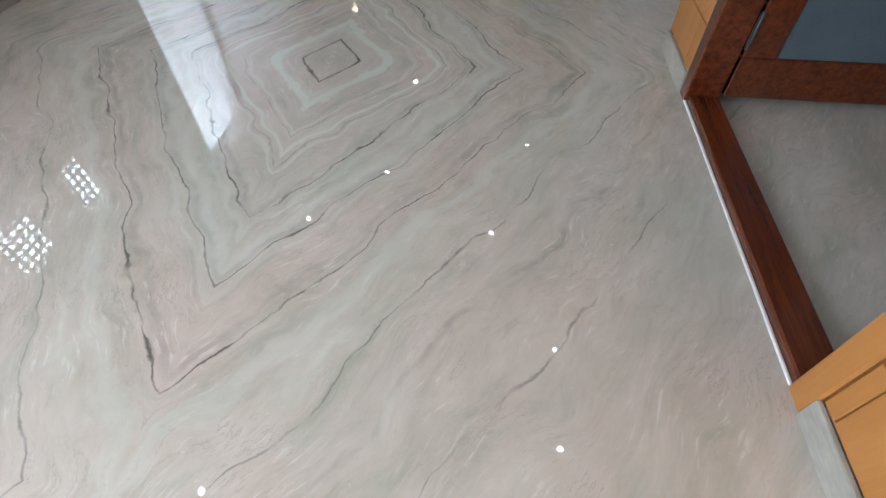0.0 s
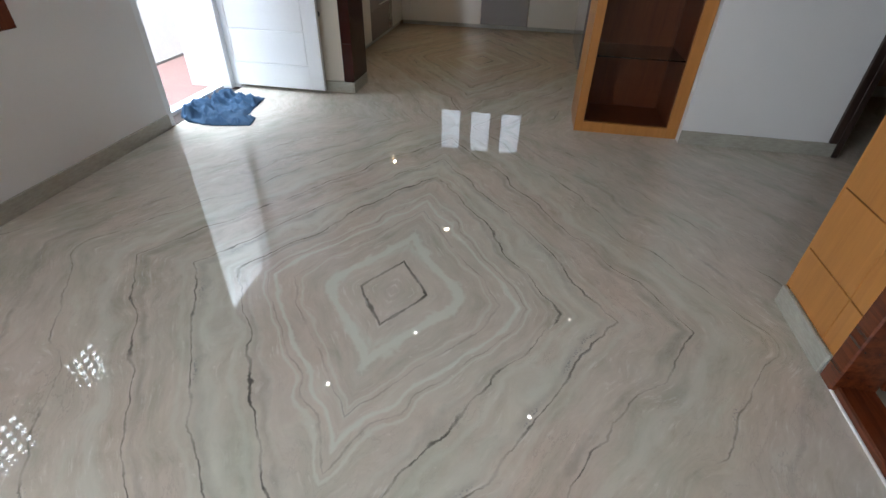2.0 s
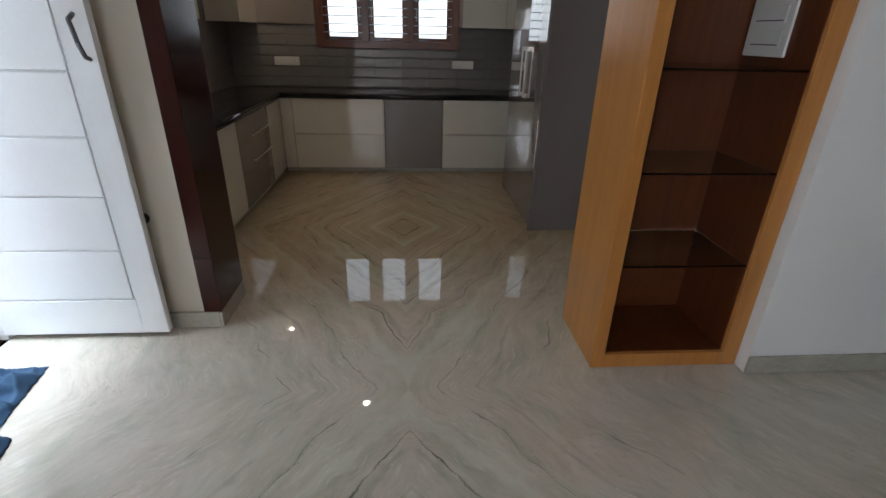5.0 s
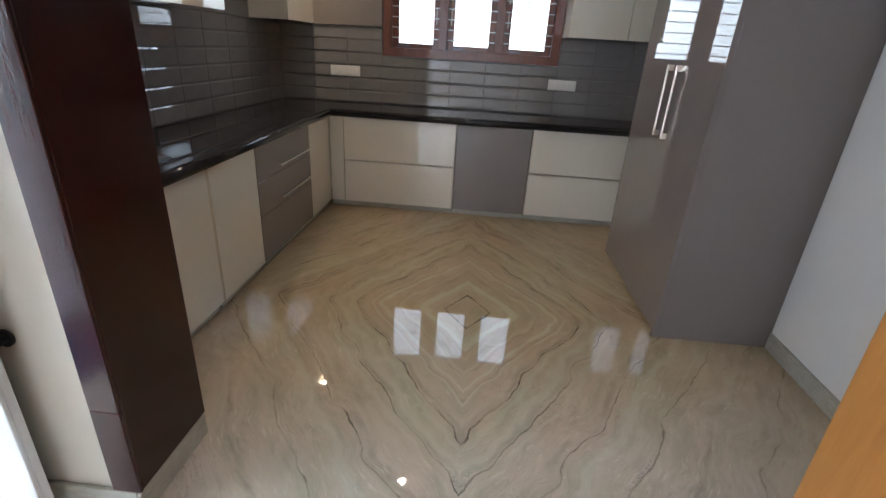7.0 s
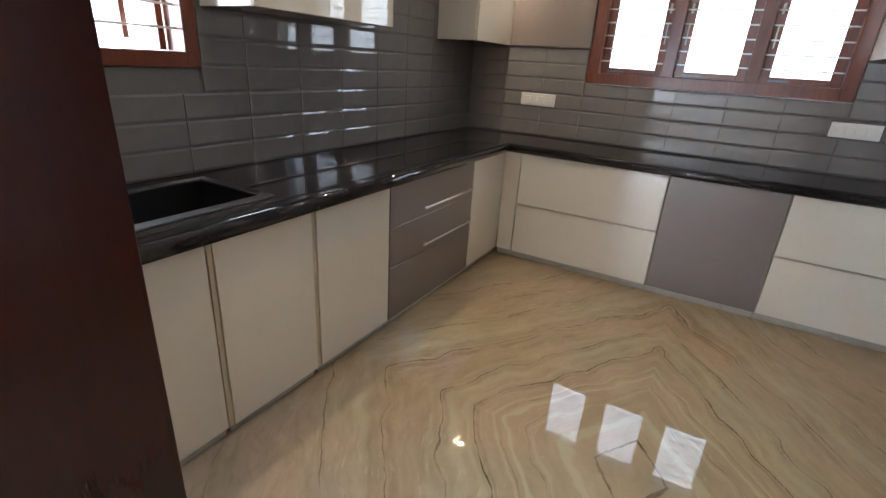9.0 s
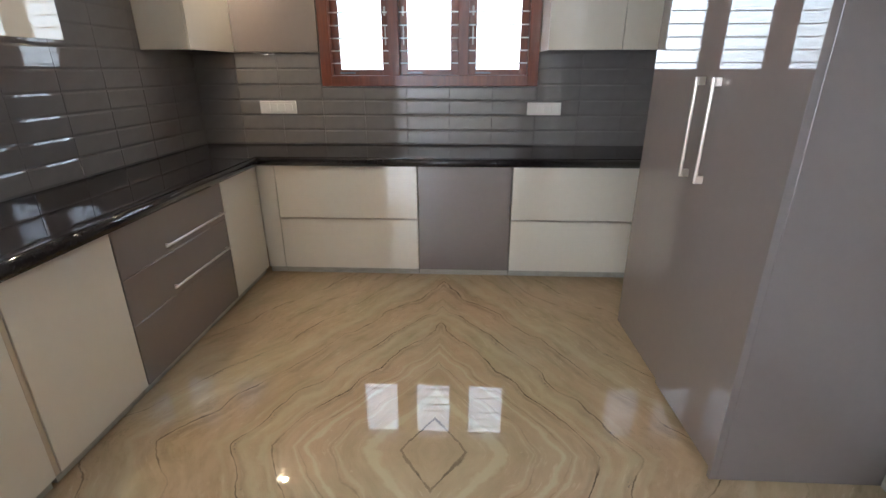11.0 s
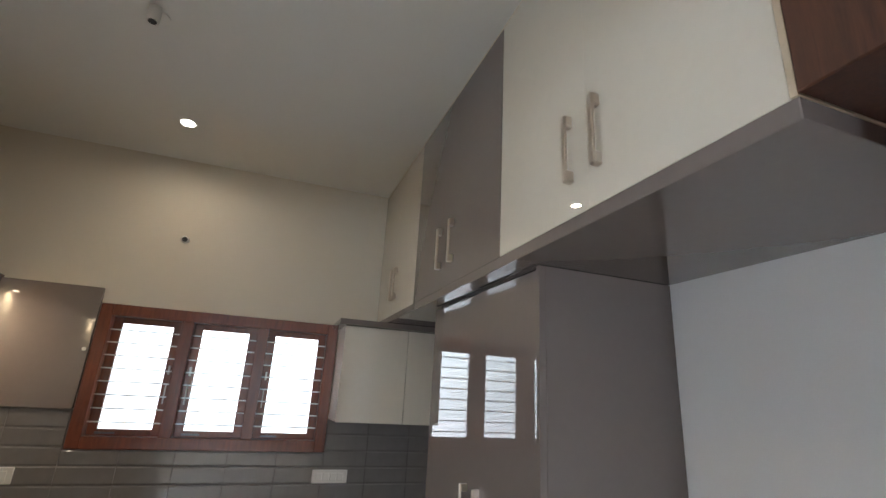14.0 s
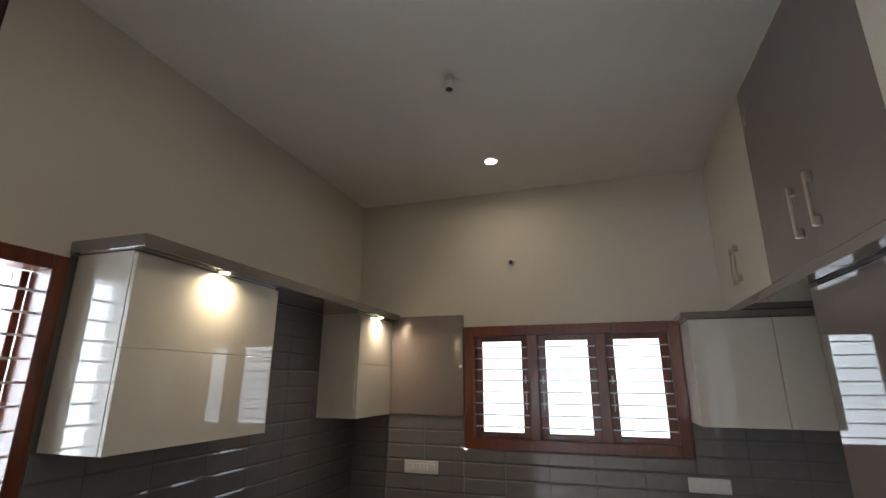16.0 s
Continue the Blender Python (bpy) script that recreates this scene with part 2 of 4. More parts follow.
    # blue-grey crystal pockets strung along two of the veins
    pockets = n.new("ShaderNodeTexVoronoi")
    pockets.inputs["Scale"].default_value = 110.0
    l.new(pos, pockets.inputs["Vector"])
    dots = n.new("ShaderNodeMapRange")
    l.new(pockets.outputs["Distance"], dots.inputs["Value"])
    dots.inputs["From Min"].default_value, dots.inputs["From Max"].default_value = 0.30, 0.48
    dots.inputs["To Min"].default_value, dots.inputs["To Max"].default_value = 1.0, 0.0
    where = n.new("ShaderNodeMapRange")
    l.new(slab_gate, where.inputs["Value"])
    where.inputs["From Min"].default_value, where.inputs["From Max"].default_value = 0.54, 0.62
    for at in (1.30, 2.18):
        colour = over(colour, op("MULTIPLY", op("MULTIPLY", line(at, 0.004, 0.022), dots.outputs[0]), op("MULTIPLY", where.outputs[0], 0.55)), (0.17, 0.18, 0.225))
    # small flecks of crystal
    flecks = noise_node(n, l, pos, 38.0, 2, 0.5)
    fl = n.new("ShaderNodeMapRange")
    l.new(flecks, fl.inputs["Value"])
    fl.inputs["From Min"].default_value, fl.inputs["From Max"].default_value = 0.70, 0.78
    colour = over(colour, op("MULTIPLY", fl.outputs[0], 0.35), (0.80, 0.78, 0.72))
    # kitchen slabs turn browner, partly from dim, warm light put into the colour
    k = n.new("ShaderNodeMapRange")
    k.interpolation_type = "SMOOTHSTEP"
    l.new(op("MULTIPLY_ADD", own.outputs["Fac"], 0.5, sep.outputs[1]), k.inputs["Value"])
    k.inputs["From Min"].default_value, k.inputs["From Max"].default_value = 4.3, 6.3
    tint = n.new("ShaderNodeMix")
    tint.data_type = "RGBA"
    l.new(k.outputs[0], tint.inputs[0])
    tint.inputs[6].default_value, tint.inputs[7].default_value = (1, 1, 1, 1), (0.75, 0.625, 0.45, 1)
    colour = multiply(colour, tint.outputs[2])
    l.new(colour, p.inputs["Base Color"])
    wear = noise_node(n, l, pos, 2.5, 4)
    rr = n.new("ShaderNodeMapRange")
    rr.inputs["To Min"].default_value, rr.inputs["To Max"].default_value = rough, rough + 0.018
    l.new(wear, rr.inputs["Value"])
    l.new(rr.outputs[0], p.inputs["Roughness"])
    p.inputs["IOR"].default_value = 1.55
    return m


def glow(name, colour, strength):
    m, n, l, p = nodes_of(name)
    p.inputs["Base Color"].default_value = (*colour, 1)
    p.inputs["Emission Color"].default_value = (*colour, 1)
    p.inputs["Emission Strength"].default_value = strength
    return m


def clear_glass(name, tint=(0.9, 0.95, 0.93), rough=0.0):
    m, n, l, p = nodes_of(name)
    p.inputs["Base Color"].default_value = (*tint, 1)
    p.inputs["Transmission Weight"].default_value = 1.0
    p.inputs["Roughness"].default_value = rough
    p.inputs["IOR"].default_value = 1.45
    return m


M_MARBLE = marble("polished_marble")
M_SKIRT = plain("marble_skirting", (0.40, 0.385, 0.33), 0.22, vary=0.22, scale=5, fine=22, relief=0.02, grain=(1, 1, 4))
M_WALL = plain("white_wall_paint", (0.76, 0.76, 0.755), 0.62, vary=0.025, scale=1.3, fine=160, relief=0.12)
M_WALLK = plain("cream_wall_paint", (0.63, 0.585, 0.50), 0.6, vary=0.03, scale=1.1, fine=150, relief=0.12)
# tan wall colour, darkened to keep the passage dim
M_TAN = plain("dimmed_tan_passage", (0.25, 0.15, 0.085), 0.6, vary=0.06, scale=1.2, fine=140, relief=0.1)
M_CEIL = plain("ceiling_paint", (0.78, 0.775, 0.75), 0.7, vary=0.02, scale=1.0, fine=140, relief=0.1)
M_DOORWHITE = plain("white_door_enamel", (0.82, 0.845, 0.87), 0.32, vary=0.02, scale=2, fine=60, relief=0.03)
M_ORANGE = wood("honey_laminate", (0.40, 0.168, 0.040), (0.50, 0.22, 0.056), 0.30, (7, 7, 0.5))
M_ORANGE_IN = wood("dark_inside_wood", (0.08, 0.019, 0.0045), (0.135, 0.036, 0.0085), 0.40, (9, 9, 0.7))
M_RED = wood("mahogany_laminate", (0.030, 0.0055, 0.0038), (0.036, 0.007, 0.0046), 0.16, (7, 7, 0.6), gloss=0.4)
M_SILL = wood("polished_rosewood", (0.062, 0.0125, 0.0042), (0.165, 0.039, 0.0125), 0.22, (14, 1.0, 14), coat=0.3)
M_WINWOOD = wood("varnished_teak", (0.10, 0.022, 0.008), (0.20, 0.05, 0.018), 0.3, (14, 14, 1.5), coat=0.3)
M_BROWN = wood("brown_veneer", (0.045, 0.013, 0.006), (0.085, 0.027, 0.012), 0.5)
M_DARKWOOD = wood("dark_door_wood", (0.016, 0.009, 0.007), (0.04, 0.02, 0.014), 0.35)
M_CREAM = plain("cream_gloss_laminate", (0.72, 0.68, 0.59), 0.004, vary=0.02, scale=1.5, fine=30, relief=0.0, rough_vary=0.003, coat=0.6)
M_GREY = plain("taupe_gloss_laminate", (0.196, 0.168, 0.156), 0.004, vary=0.03, scale=1.5, fine=30, relief=0.0, rough_vary=0.003, coat=0.6)
M_EDGE = plain("beige_edge_band", (0.52, 0.43, 0.31), 0.4, vary=0.06)
M_GRANITE = plain("black_granite", (0.018, 0.016, 0.018), 0.03, vary=0.4, scale=60, fine=260, relief=0.004, rough_vary=0.015)
M_SINK = plain("black_composite_sink", (0.012, 0.012, 0.013), 0.35, vary=0.3, scale=40, fine=200)
M_TILE = plain("grey_glazed_tile", (0.20, 0.19, 0.185), 0.03, vary=0.10, scale=2.2, fine=12, relief=0.004, rough_vary=0.015, coat=0.3)
M_GROUT = plain("grey_grout", (0.16, 0.15, 0.142), 0.8, vary=0.1)
M_CHROME = plain("brushed_chrome", (0.56, 0.50, 0.44), 0.3, metal=1.0, vary=0.05, fine=90, relief=0.01, rough_vary=0.05)
M_STEEL = plain("dark_steel", (0.16, 0.16, 0.17), 0.35, metal=1.0, vary=0.1)
M_PLASTIC = plain("white_switch_plastic", (0.78, 0.77, 0.74), 0.28, vary=0.02, relief=0.0)
M_BLACK = plain("black_plastic", (0.015, 0.015, 0.016), 0.4, vary=0.2, relief=0.0)
M_CLOTH = plain("blue_cotton", (0.022, 0.062, 0.125), 0.85, vary=0.25, scale=8, fine=420, relief=0.5)
M_TERRA = plain("terracotta_tile", (0.19, 0.112, 0.098), 0.6, vary=0.2, scale=4, fine=60)
M_OUTWALL = plain("sunlit_white_plaster", (0.70, 0.70, 0.69), 0.8, vary=0.05, scale=2, fine=50, relief=0.2)
M_GLASS = clear_glass("shelf_glass", (0.72, 0.86, 0.80))
M_PANE = clear_glass("window_glass", (0.97, 0.98, 0.98))
M_LEAFGLASS = plain("frosted_blue_grey_glass", (0.10, 0.13, 0.15), 0.2, vary=0.15, scale=6)
M_LED = glow("led_lens", (1.0, 0.93, 0.82), 12.0)
M_LEDSMALL = glow("small_led_lens", (1.0, 0.93, 0.82), 45.0)
M_LEDWARM = glow("warm_led_lens", (1.0, 0.80, 0.52), 40.0)


# ---- building helpers ----
def box(bm, x0, x1, y0, y1, z0, z1, bevel=0.0, seg=1):
    r = bmesh.ops.create_cube(bm, size=1.0, matrix=Matrix.Translation(((x0 + x1) / 2, (y0 + y1) / 2, (z0 + z1) / 2)) @ Matrix.Diagonal((x1 - x0, y1 - y0, z1 - z0, 1)))
    if bevel:
        edges = list({e for v in r["verts"] for e in v.link_edges})
        bmesh.ops.bevel(bm, geom=edges, offset=bevel, segments=seg, affect="EDGES", profile=0.5)
    return bm


def boxes(*items, bevel=0.0, seg=1):
    bm = bmesh.new()
    for i in items:
        box(bm, *i, bevel=bevel, seg=seg)
    return bm


def rod(bm, a, b, radius, sides=10, radius2=None):
    a, b = Vector(a), Vector(b)
    d = b - a
    m = Matrix.Translation((a + b) / 2) @ d.to_track_quat("Z", "Y").to_matrix().to_4x4()
    bmesh.ops.create_cone(bm, cap_ends=True, segments=sides, radius1=radius, radius2=radius if radius2 is None else radius2, depth=d.length, matrix=m)
    return bm


def mesh_of(name, bm, material, smooth=False):
    me = bpy.data.meshes.new(name)
    bm.to_mesh(me)
    bm.free()
    me.materials.append(material)
    if smooth:
        for f in me.polygons:
            f.use_smooth = True
    return me


def structure(name, bm, material, label="", category=""):
    ob = new(name, mesh_of(name, bm, material))
    return tagged(ob, label, category or name.split("_")[0], kind="structure")


def thing(name, place, label, category, group=""):
    ob = new(name)
    ob.empty_display_size = 0.1
    ob.location = place
    return tagged(ob, label, category, group)


def part(name, bm, material, parent, label="", smooth=False):
    ob = new(name, mesh_of(name, bm, material, smooth))
    ob.parent = parent
    if parent.type == "EMPTY":
        ob.matrix_parent_inverse = Matrix.Translation(-parent.location)
    return tagged(ob, label)


def downlight(place, label, warm=False, power=6.0, spread=172.0, radius=0.042, group="ceiling downlights", tone=None):
    x, y, z = place
    top = thing("downlight", place, label, "downlight", group)
    bm = bmesh.new()
    rod(bm, (x, y, z - 0.006), (x, y, z + 0.02), radius + 0.014, 24)
    part("trim_ring", bm, M_PLASTIC, top)
    bm = bmesh.new()
    rod(bm, (x, y, z - 0.009), (x, y, z - 0.005), radius, 24)
    part("lens", bm, M_LEDWARM if warm else M_LED if radius > 0.03 else M_LEDSMALL, top, "glowing round lens")
    lamp("downlight_lamp", "AREA", (x, y, z - 0.014), (x, y, z - 1), power, tone or (WARM if warm else NEUTRAL), radius * 2, spread=spread)
    return top


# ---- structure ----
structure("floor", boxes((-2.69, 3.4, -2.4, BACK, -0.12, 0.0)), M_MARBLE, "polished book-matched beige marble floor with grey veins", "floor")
structure("ground_outside", boxes((-40, -2.93, -30, 40, -0.16, -0.035)), M_TERRA, "red terracotta floor outside the side door", "ground")

# the gap at y -2.30 to -0.45 is an added opening, out of view
structure("wall_west_living", boxes((WEST_L - 0.24, WEST_L, -2.4, -2.30, 0, CEIL_L), (WEST_L - 0.24, WEST_L, -2.30, -0.45, 0, 0.88), (WEST_L - 0.24, WEST_L, -2.30, -0.45, 2.12, CEIL_L), (WEST_L - 0.24, WEST_L, -0.45, 0.70, 0, CEIL_L), (WEST_L - 0.24, WEST_L, 0.70, 2.66, 0, 0.80), (WEST_L - 0.24, WEST_L, 0.70, 2.66, 1.40, CEIL_L),
          (WEST_L - 0.24, WEST_L, 2.66, 3.44, 0, CEIL_L), (WEST_L - 0.24, WEST_L, 3.44, 4.41, 2.10, CEIL_L), (WEST_L - 0.24, WEST_L, 4.41, 4.83, 0, CEIL_L)), M_WALL, "white painted wall beside the side door", "wall")
structure("wall_partition", boxes((WEST_L, -1.692, 4.50, 4.83, 0, CEIL_K)), M_WALLK, "cream painted pier wall between the rooms", "wall")
structure("wall_over_opening", boxes((-1.692, 3.4, 4.50, 4.81, 2.64, CEIL_K)), M_WALL, "painted wall above the kitchen opening", "wall")
structure("wall_west_kitchen", boxes((WEST_K - 0.24, WEST_K, 4.83, 4.93, 0, CEIL_K), (WEST_K - 0.24, WEST_K, 4.93, 5.66, 0, 1.262), (WEST_K - 0.24, WEST_K, 4.93, 5.66, 2.215, CEIL_K),
          (WEST_K - 0.24, WEST_K, 5.66, BACK + 0.24, 0, CEIL_K)), M_WALLK, "cream painted kitchen wall above the tiles", "wall")
structure("wall_north", boxes((WEST_K, -1.70, BACK, BACK + 0.24, 0, CEIL_K), (-1.70, -0.14, BACK, BACK + 0.24, 0, 1.262), (-1.70, -0.14, BACK, BACK + 0.24, 2.168, CEIL_K), (-0.14, EAST_K, BACK, BACK + 0.24, 0, CEIL_K)),
          M_WALLK, "cream painted kitchen window wall", "wall")
structure("wall_east_kitchen", boxes((EAST_K, EAST_K + 0.16, 4.53, BACK + 0.24, 0, CEIL_K)), M_WALL, "white painted wall beside the refrigerator niche", "wall")
structure("wall_pier", boxes((0.874, 1.86, 4.02, 4.53, 0, CEIL_L)), M_WALL, "white painted pier beside the open shelf unit", "wall")
# these walls hold the passage's dimness in their colour
structure("wall_passage", boxes((2.86, 3.4, 4.02, 4.30, 0, CEIL_L), (1.86, 2.86, 4.02, 4.30, 2.12, CEIL_L), (1.01, 3.4, 5.6, 5.75, 0, CEIL_L), (3.4, 3.55, -2.4, 5.75, 0, CEIL_L)), M_TAN, "tan brown passage walls, darkened in colour for a dim passage", "wall")
structure("wall_south", boxes((WEST_L - 0.24, 3.55, -2.55, -2.4, 0, CEIL_L)), M_WALL, "white painted rear wall", "wall")
structure("wall_east_living", boxes((0.945, 1.06, 1.93, 2.325, 0, CEIL_L), (0.945, 1.06, -2.4, 0.50, 0, CEIL_L), (0.945, 1.06, 0.50, 1.93, 2.16, CEIL_L), (1.06, 3.4, 2.21, 2.325, 0, CEIL_L)), M_WALL, "wall with a wooden panelled face and doorway", "wall")
structure("ceiling_living", boxes((WEST_L - 0.24, 3.55, -2.55, 4.52, CEIL_L, CEIL_L + 0.12), (1.01, 3.55, 4.53, 5.75, CEIL_L, CEIL_L + 0.12)), M_CEIL, "white painted ceiling", "ceiling")
structure("ceiling_kitchen", boxes((WEST_K - 0.24, EAST_K + 0.16, 4.52, BACK + 0.24, CEIL_K, CEIL_K + 0.12)), M_CEIL, "off-white painted kitchen ceiling", "ceiling")
structure("wall_parapet", boxes((-4.12, -3.93, -6, 9, -0.035, 4.2)), M_OUTWALL, "bright white outdoor boundary wall", "wall")
# dark line along the wall's base, built as a thin strip
structure("trim_parapet", boxes((-3.93, -3.915, -6, 9, -0.035, -0.012)), M_GROUT, "thin dark strip at the foot of the boundary wall", "trim")
structure("wall_outer_pier", boxes((-3.22, -2.93, 4.47, 5.2, -0.035, 2.9)), M_OUTWALL, "white outdoor wall beside the side door", "wall")

# skirtings
def skirting(name, *items):
    return structure(name, boxes(*items, bevel=0.002), M_SKIRT, "grey-green marble skirting along the wall", "baseboard")


skirting("baseboard_west", (WEST_L, WEST_L + 0.014, -2.4, 3.44, 0.001, 0.095))
skirting("baseboard_partition", (WEST_L + 0.3, -1.692, 4.484, 4.499, 0.001, 0.092), (-1.6905, -1.676, 4.484, 4.83, 0.001, 0.088))
skirting("baseboard_pier", (0.874, 1.87, 4.004, 4.019, 0.001, 0.095))
skirting("baseboard_niche", (EAST_K - 0.014, EAST_K - 0.001, 4.54, 5.80, 0.001, 0.095))
skirting("baseboard_panelled_wall", (0.915, 0.929, 1.94, 2.33, 0.001, 0.09), (0.915, 0.929, -2.4, 0.505, 0.001, 0.09))
skirting("baseboard_passage", (1.02, 3.39, 5.585, 5.599, 0.001, 0.095))

# mahogany casing of the kitchen opening
casing = thing("opening_casing", (-1.69, 4.5, 0.09), "dark mahogany laminate casing around the kitchen opening", "door casing")
part("front_strip", boxes((-1.765, -1.676, 4.486, 4.4995, 0.40, 2.74), bevel=0.002), M_RED, casing)
part("lower_strip", boxes((-1.765, -1.676, 4.486, 4.4995, 0.0935, 0.398), bevel=0.002), M_RED, casing)
part("jamb_panel", boxes((-1.6905, -1.678, 4.5005, 4.836, 0.0935, 2.604), bevel=0.002), M_RED, casing)
part("rear_strip", boxes((-1.765, -1.692, 4.8305, 4.842, 0.0935, 2.74), bevel=0.002), M_RED, casing)
part("head_panel", boxes((-1.676, 0.14, 4.486, 4.836, 2.605, 2.638), bevel=0.003), M_RED, casing, "mahogany lintel board")
part("upper_panel", boxes((0.142, EAST_K - 0.001, 4.486, 4.8145, HEAD, 2.638), bevel=0.003), M_BROWN, casing, "brown panel above the shelf unit")

# side door: frame, leaf
frame_w = thing("door_frame", (WEST_L - 0.1, 3.93, 0), "white enamelled wooden frame of the side door", "door frame")
part("jamb", boxes((WEST_L - 0.22, WEST_L - 0.005, 3.442, 3.50, 0, 2.04), bevel=0.003), M_DOORWHITE, frame_w)
part("jamb", boxes((WEST_L - 0.22, WEST_L - 0.06, 4.35, 4.408, 0, 2.04), bevel=0.003), M_DOORWHITE, frame_w)
part("head", boxes((WEST_L - 0.22, WEST_L - 0.005, 3.442, 4.408, 2.042, 2.098), bevel=0.003), M_DOORWHITE, frame_w)
part("threshold", boxes((WEST_L - 0.22, WEST_L - 0.13, 3.505, 4.345, -0.03, 0.03), bevel=0.004), M_DOORWHITE, frame_w, "white painted threshold")
part("inner_strip", boxes((WEST_L - 0.125, WEST_L - 0.001, 3.505, 4.345, -0.01, 0.002), bevel=0.001), M_DARKWOOD, frame_w, "dark brown inner threshold strip")

leaf = thing("side_door", (-2.80, 4.43, 0.03), "open white panelled door with horizontal grooves", "door")
LX0, LX1, LY = -2.815, -1.915, 4.405
bm = boxes((LX0, LX1, LY + 0.012, LY + 0.04, 0.03, 2.03), bevel=0.003)
part("leaf_core", bm, M_DOORWHITE, leaf)
part("stile", boxes((LX0, -2.70, LY, LY + 0.012, 0.03, 2.03), bevel=0.002), M_DOORWHITE, leaf)
part("stile", boxes((-2.035, LX1, LY, LY + 0.012, 0.03, 2.03), bevel=0.002), M_DOORWHITE, leaf)
part("rail", boxes((-2.70, -2.035, LY, LY + 0.012, 0.03, 0.218), bevel=0.002), M_DOORWHITE, leaf)
part("rail", boxes((-2.70, -2.035, LY, LY + 0.012, 1.90, 2.03), bevel=0.002), M_DOORWHITE, leaf)
z = 0.226
while z < 1.85:
    part("panel_board", boxes((-2.690, -2.045, LY + 0.002, LY + 0.0125, z, min(z + 0.254, 1.895)), bevel=0.003), M_DOORWHITE, leaf)
    z += 0.26
pull = bmesh.new()
for a, b in (((-1.965, LY, 1.47), (-1.965, LY - 0.035, 1.45)), ((-1.965, LY - 0.035, 1.45), (-1.95, LY - 0.042, 1.37)), ((-1.95, LY - 0.042, 1.37), (-1.943, LY - 0.03, 1.32)), ((-1.943, LY - 0.03, 1.32), (-1.945, LY, 1.31))):
    rod(pull, a, b, 0.009, 8)
part("pull_handle", pull, M_STEEL, leaf, "curved dark metal pull handle", True)
for hz in (0.33, 1.10, 1.80):
    bm = boxes((LX0 - 0.012, LX0 + 0.004, LY - 0.004, LY + 0.02, hz - 0.05, hz + 0.05), bevel=0.002)
    rod(bm, (LX0 - 0.006, LY - 0.006, hz - 0.055), (LX0 - 0.006, LY - 0.006, hz + 0.055), 0.006, 8)
    part("hinge", bm, M_STEEL, leaf, "steel butt hinge")

slot = thing("wall_latch", (-3.02, 4.462, 0.77), "small dark metal latch plate on the outdoor wall", "latch")
part("latch_plate", boxes((-3.09, -2.96, 4.458, 4.469, 0.755, 0.785), bevel=0.002), M_STEEL, slot)

stopper = thing("door_stopper", (-1.95, 4.46, 0.61), "black magnetic door stopper screwed to the wall", "door stopper")
bm = bmesh.new()
rod(bm, (-1.95, 4.499, 0.61), (-1.95, 4.492, 0.61), 0.026, 16)
part("base", bm, M_BLACK, stopper)
bm = bmesh.new()
rod(bm, (-1.95, 4.492, 0.61), (-1.95, 4.462, 0.61), 0.013, 12)
rod(bm, (-1.95, 4.462, 0.61), (-1.95, 4.452, 0.61), 0.019, 12)
part("stem", bm, M_BLACK, stopper)


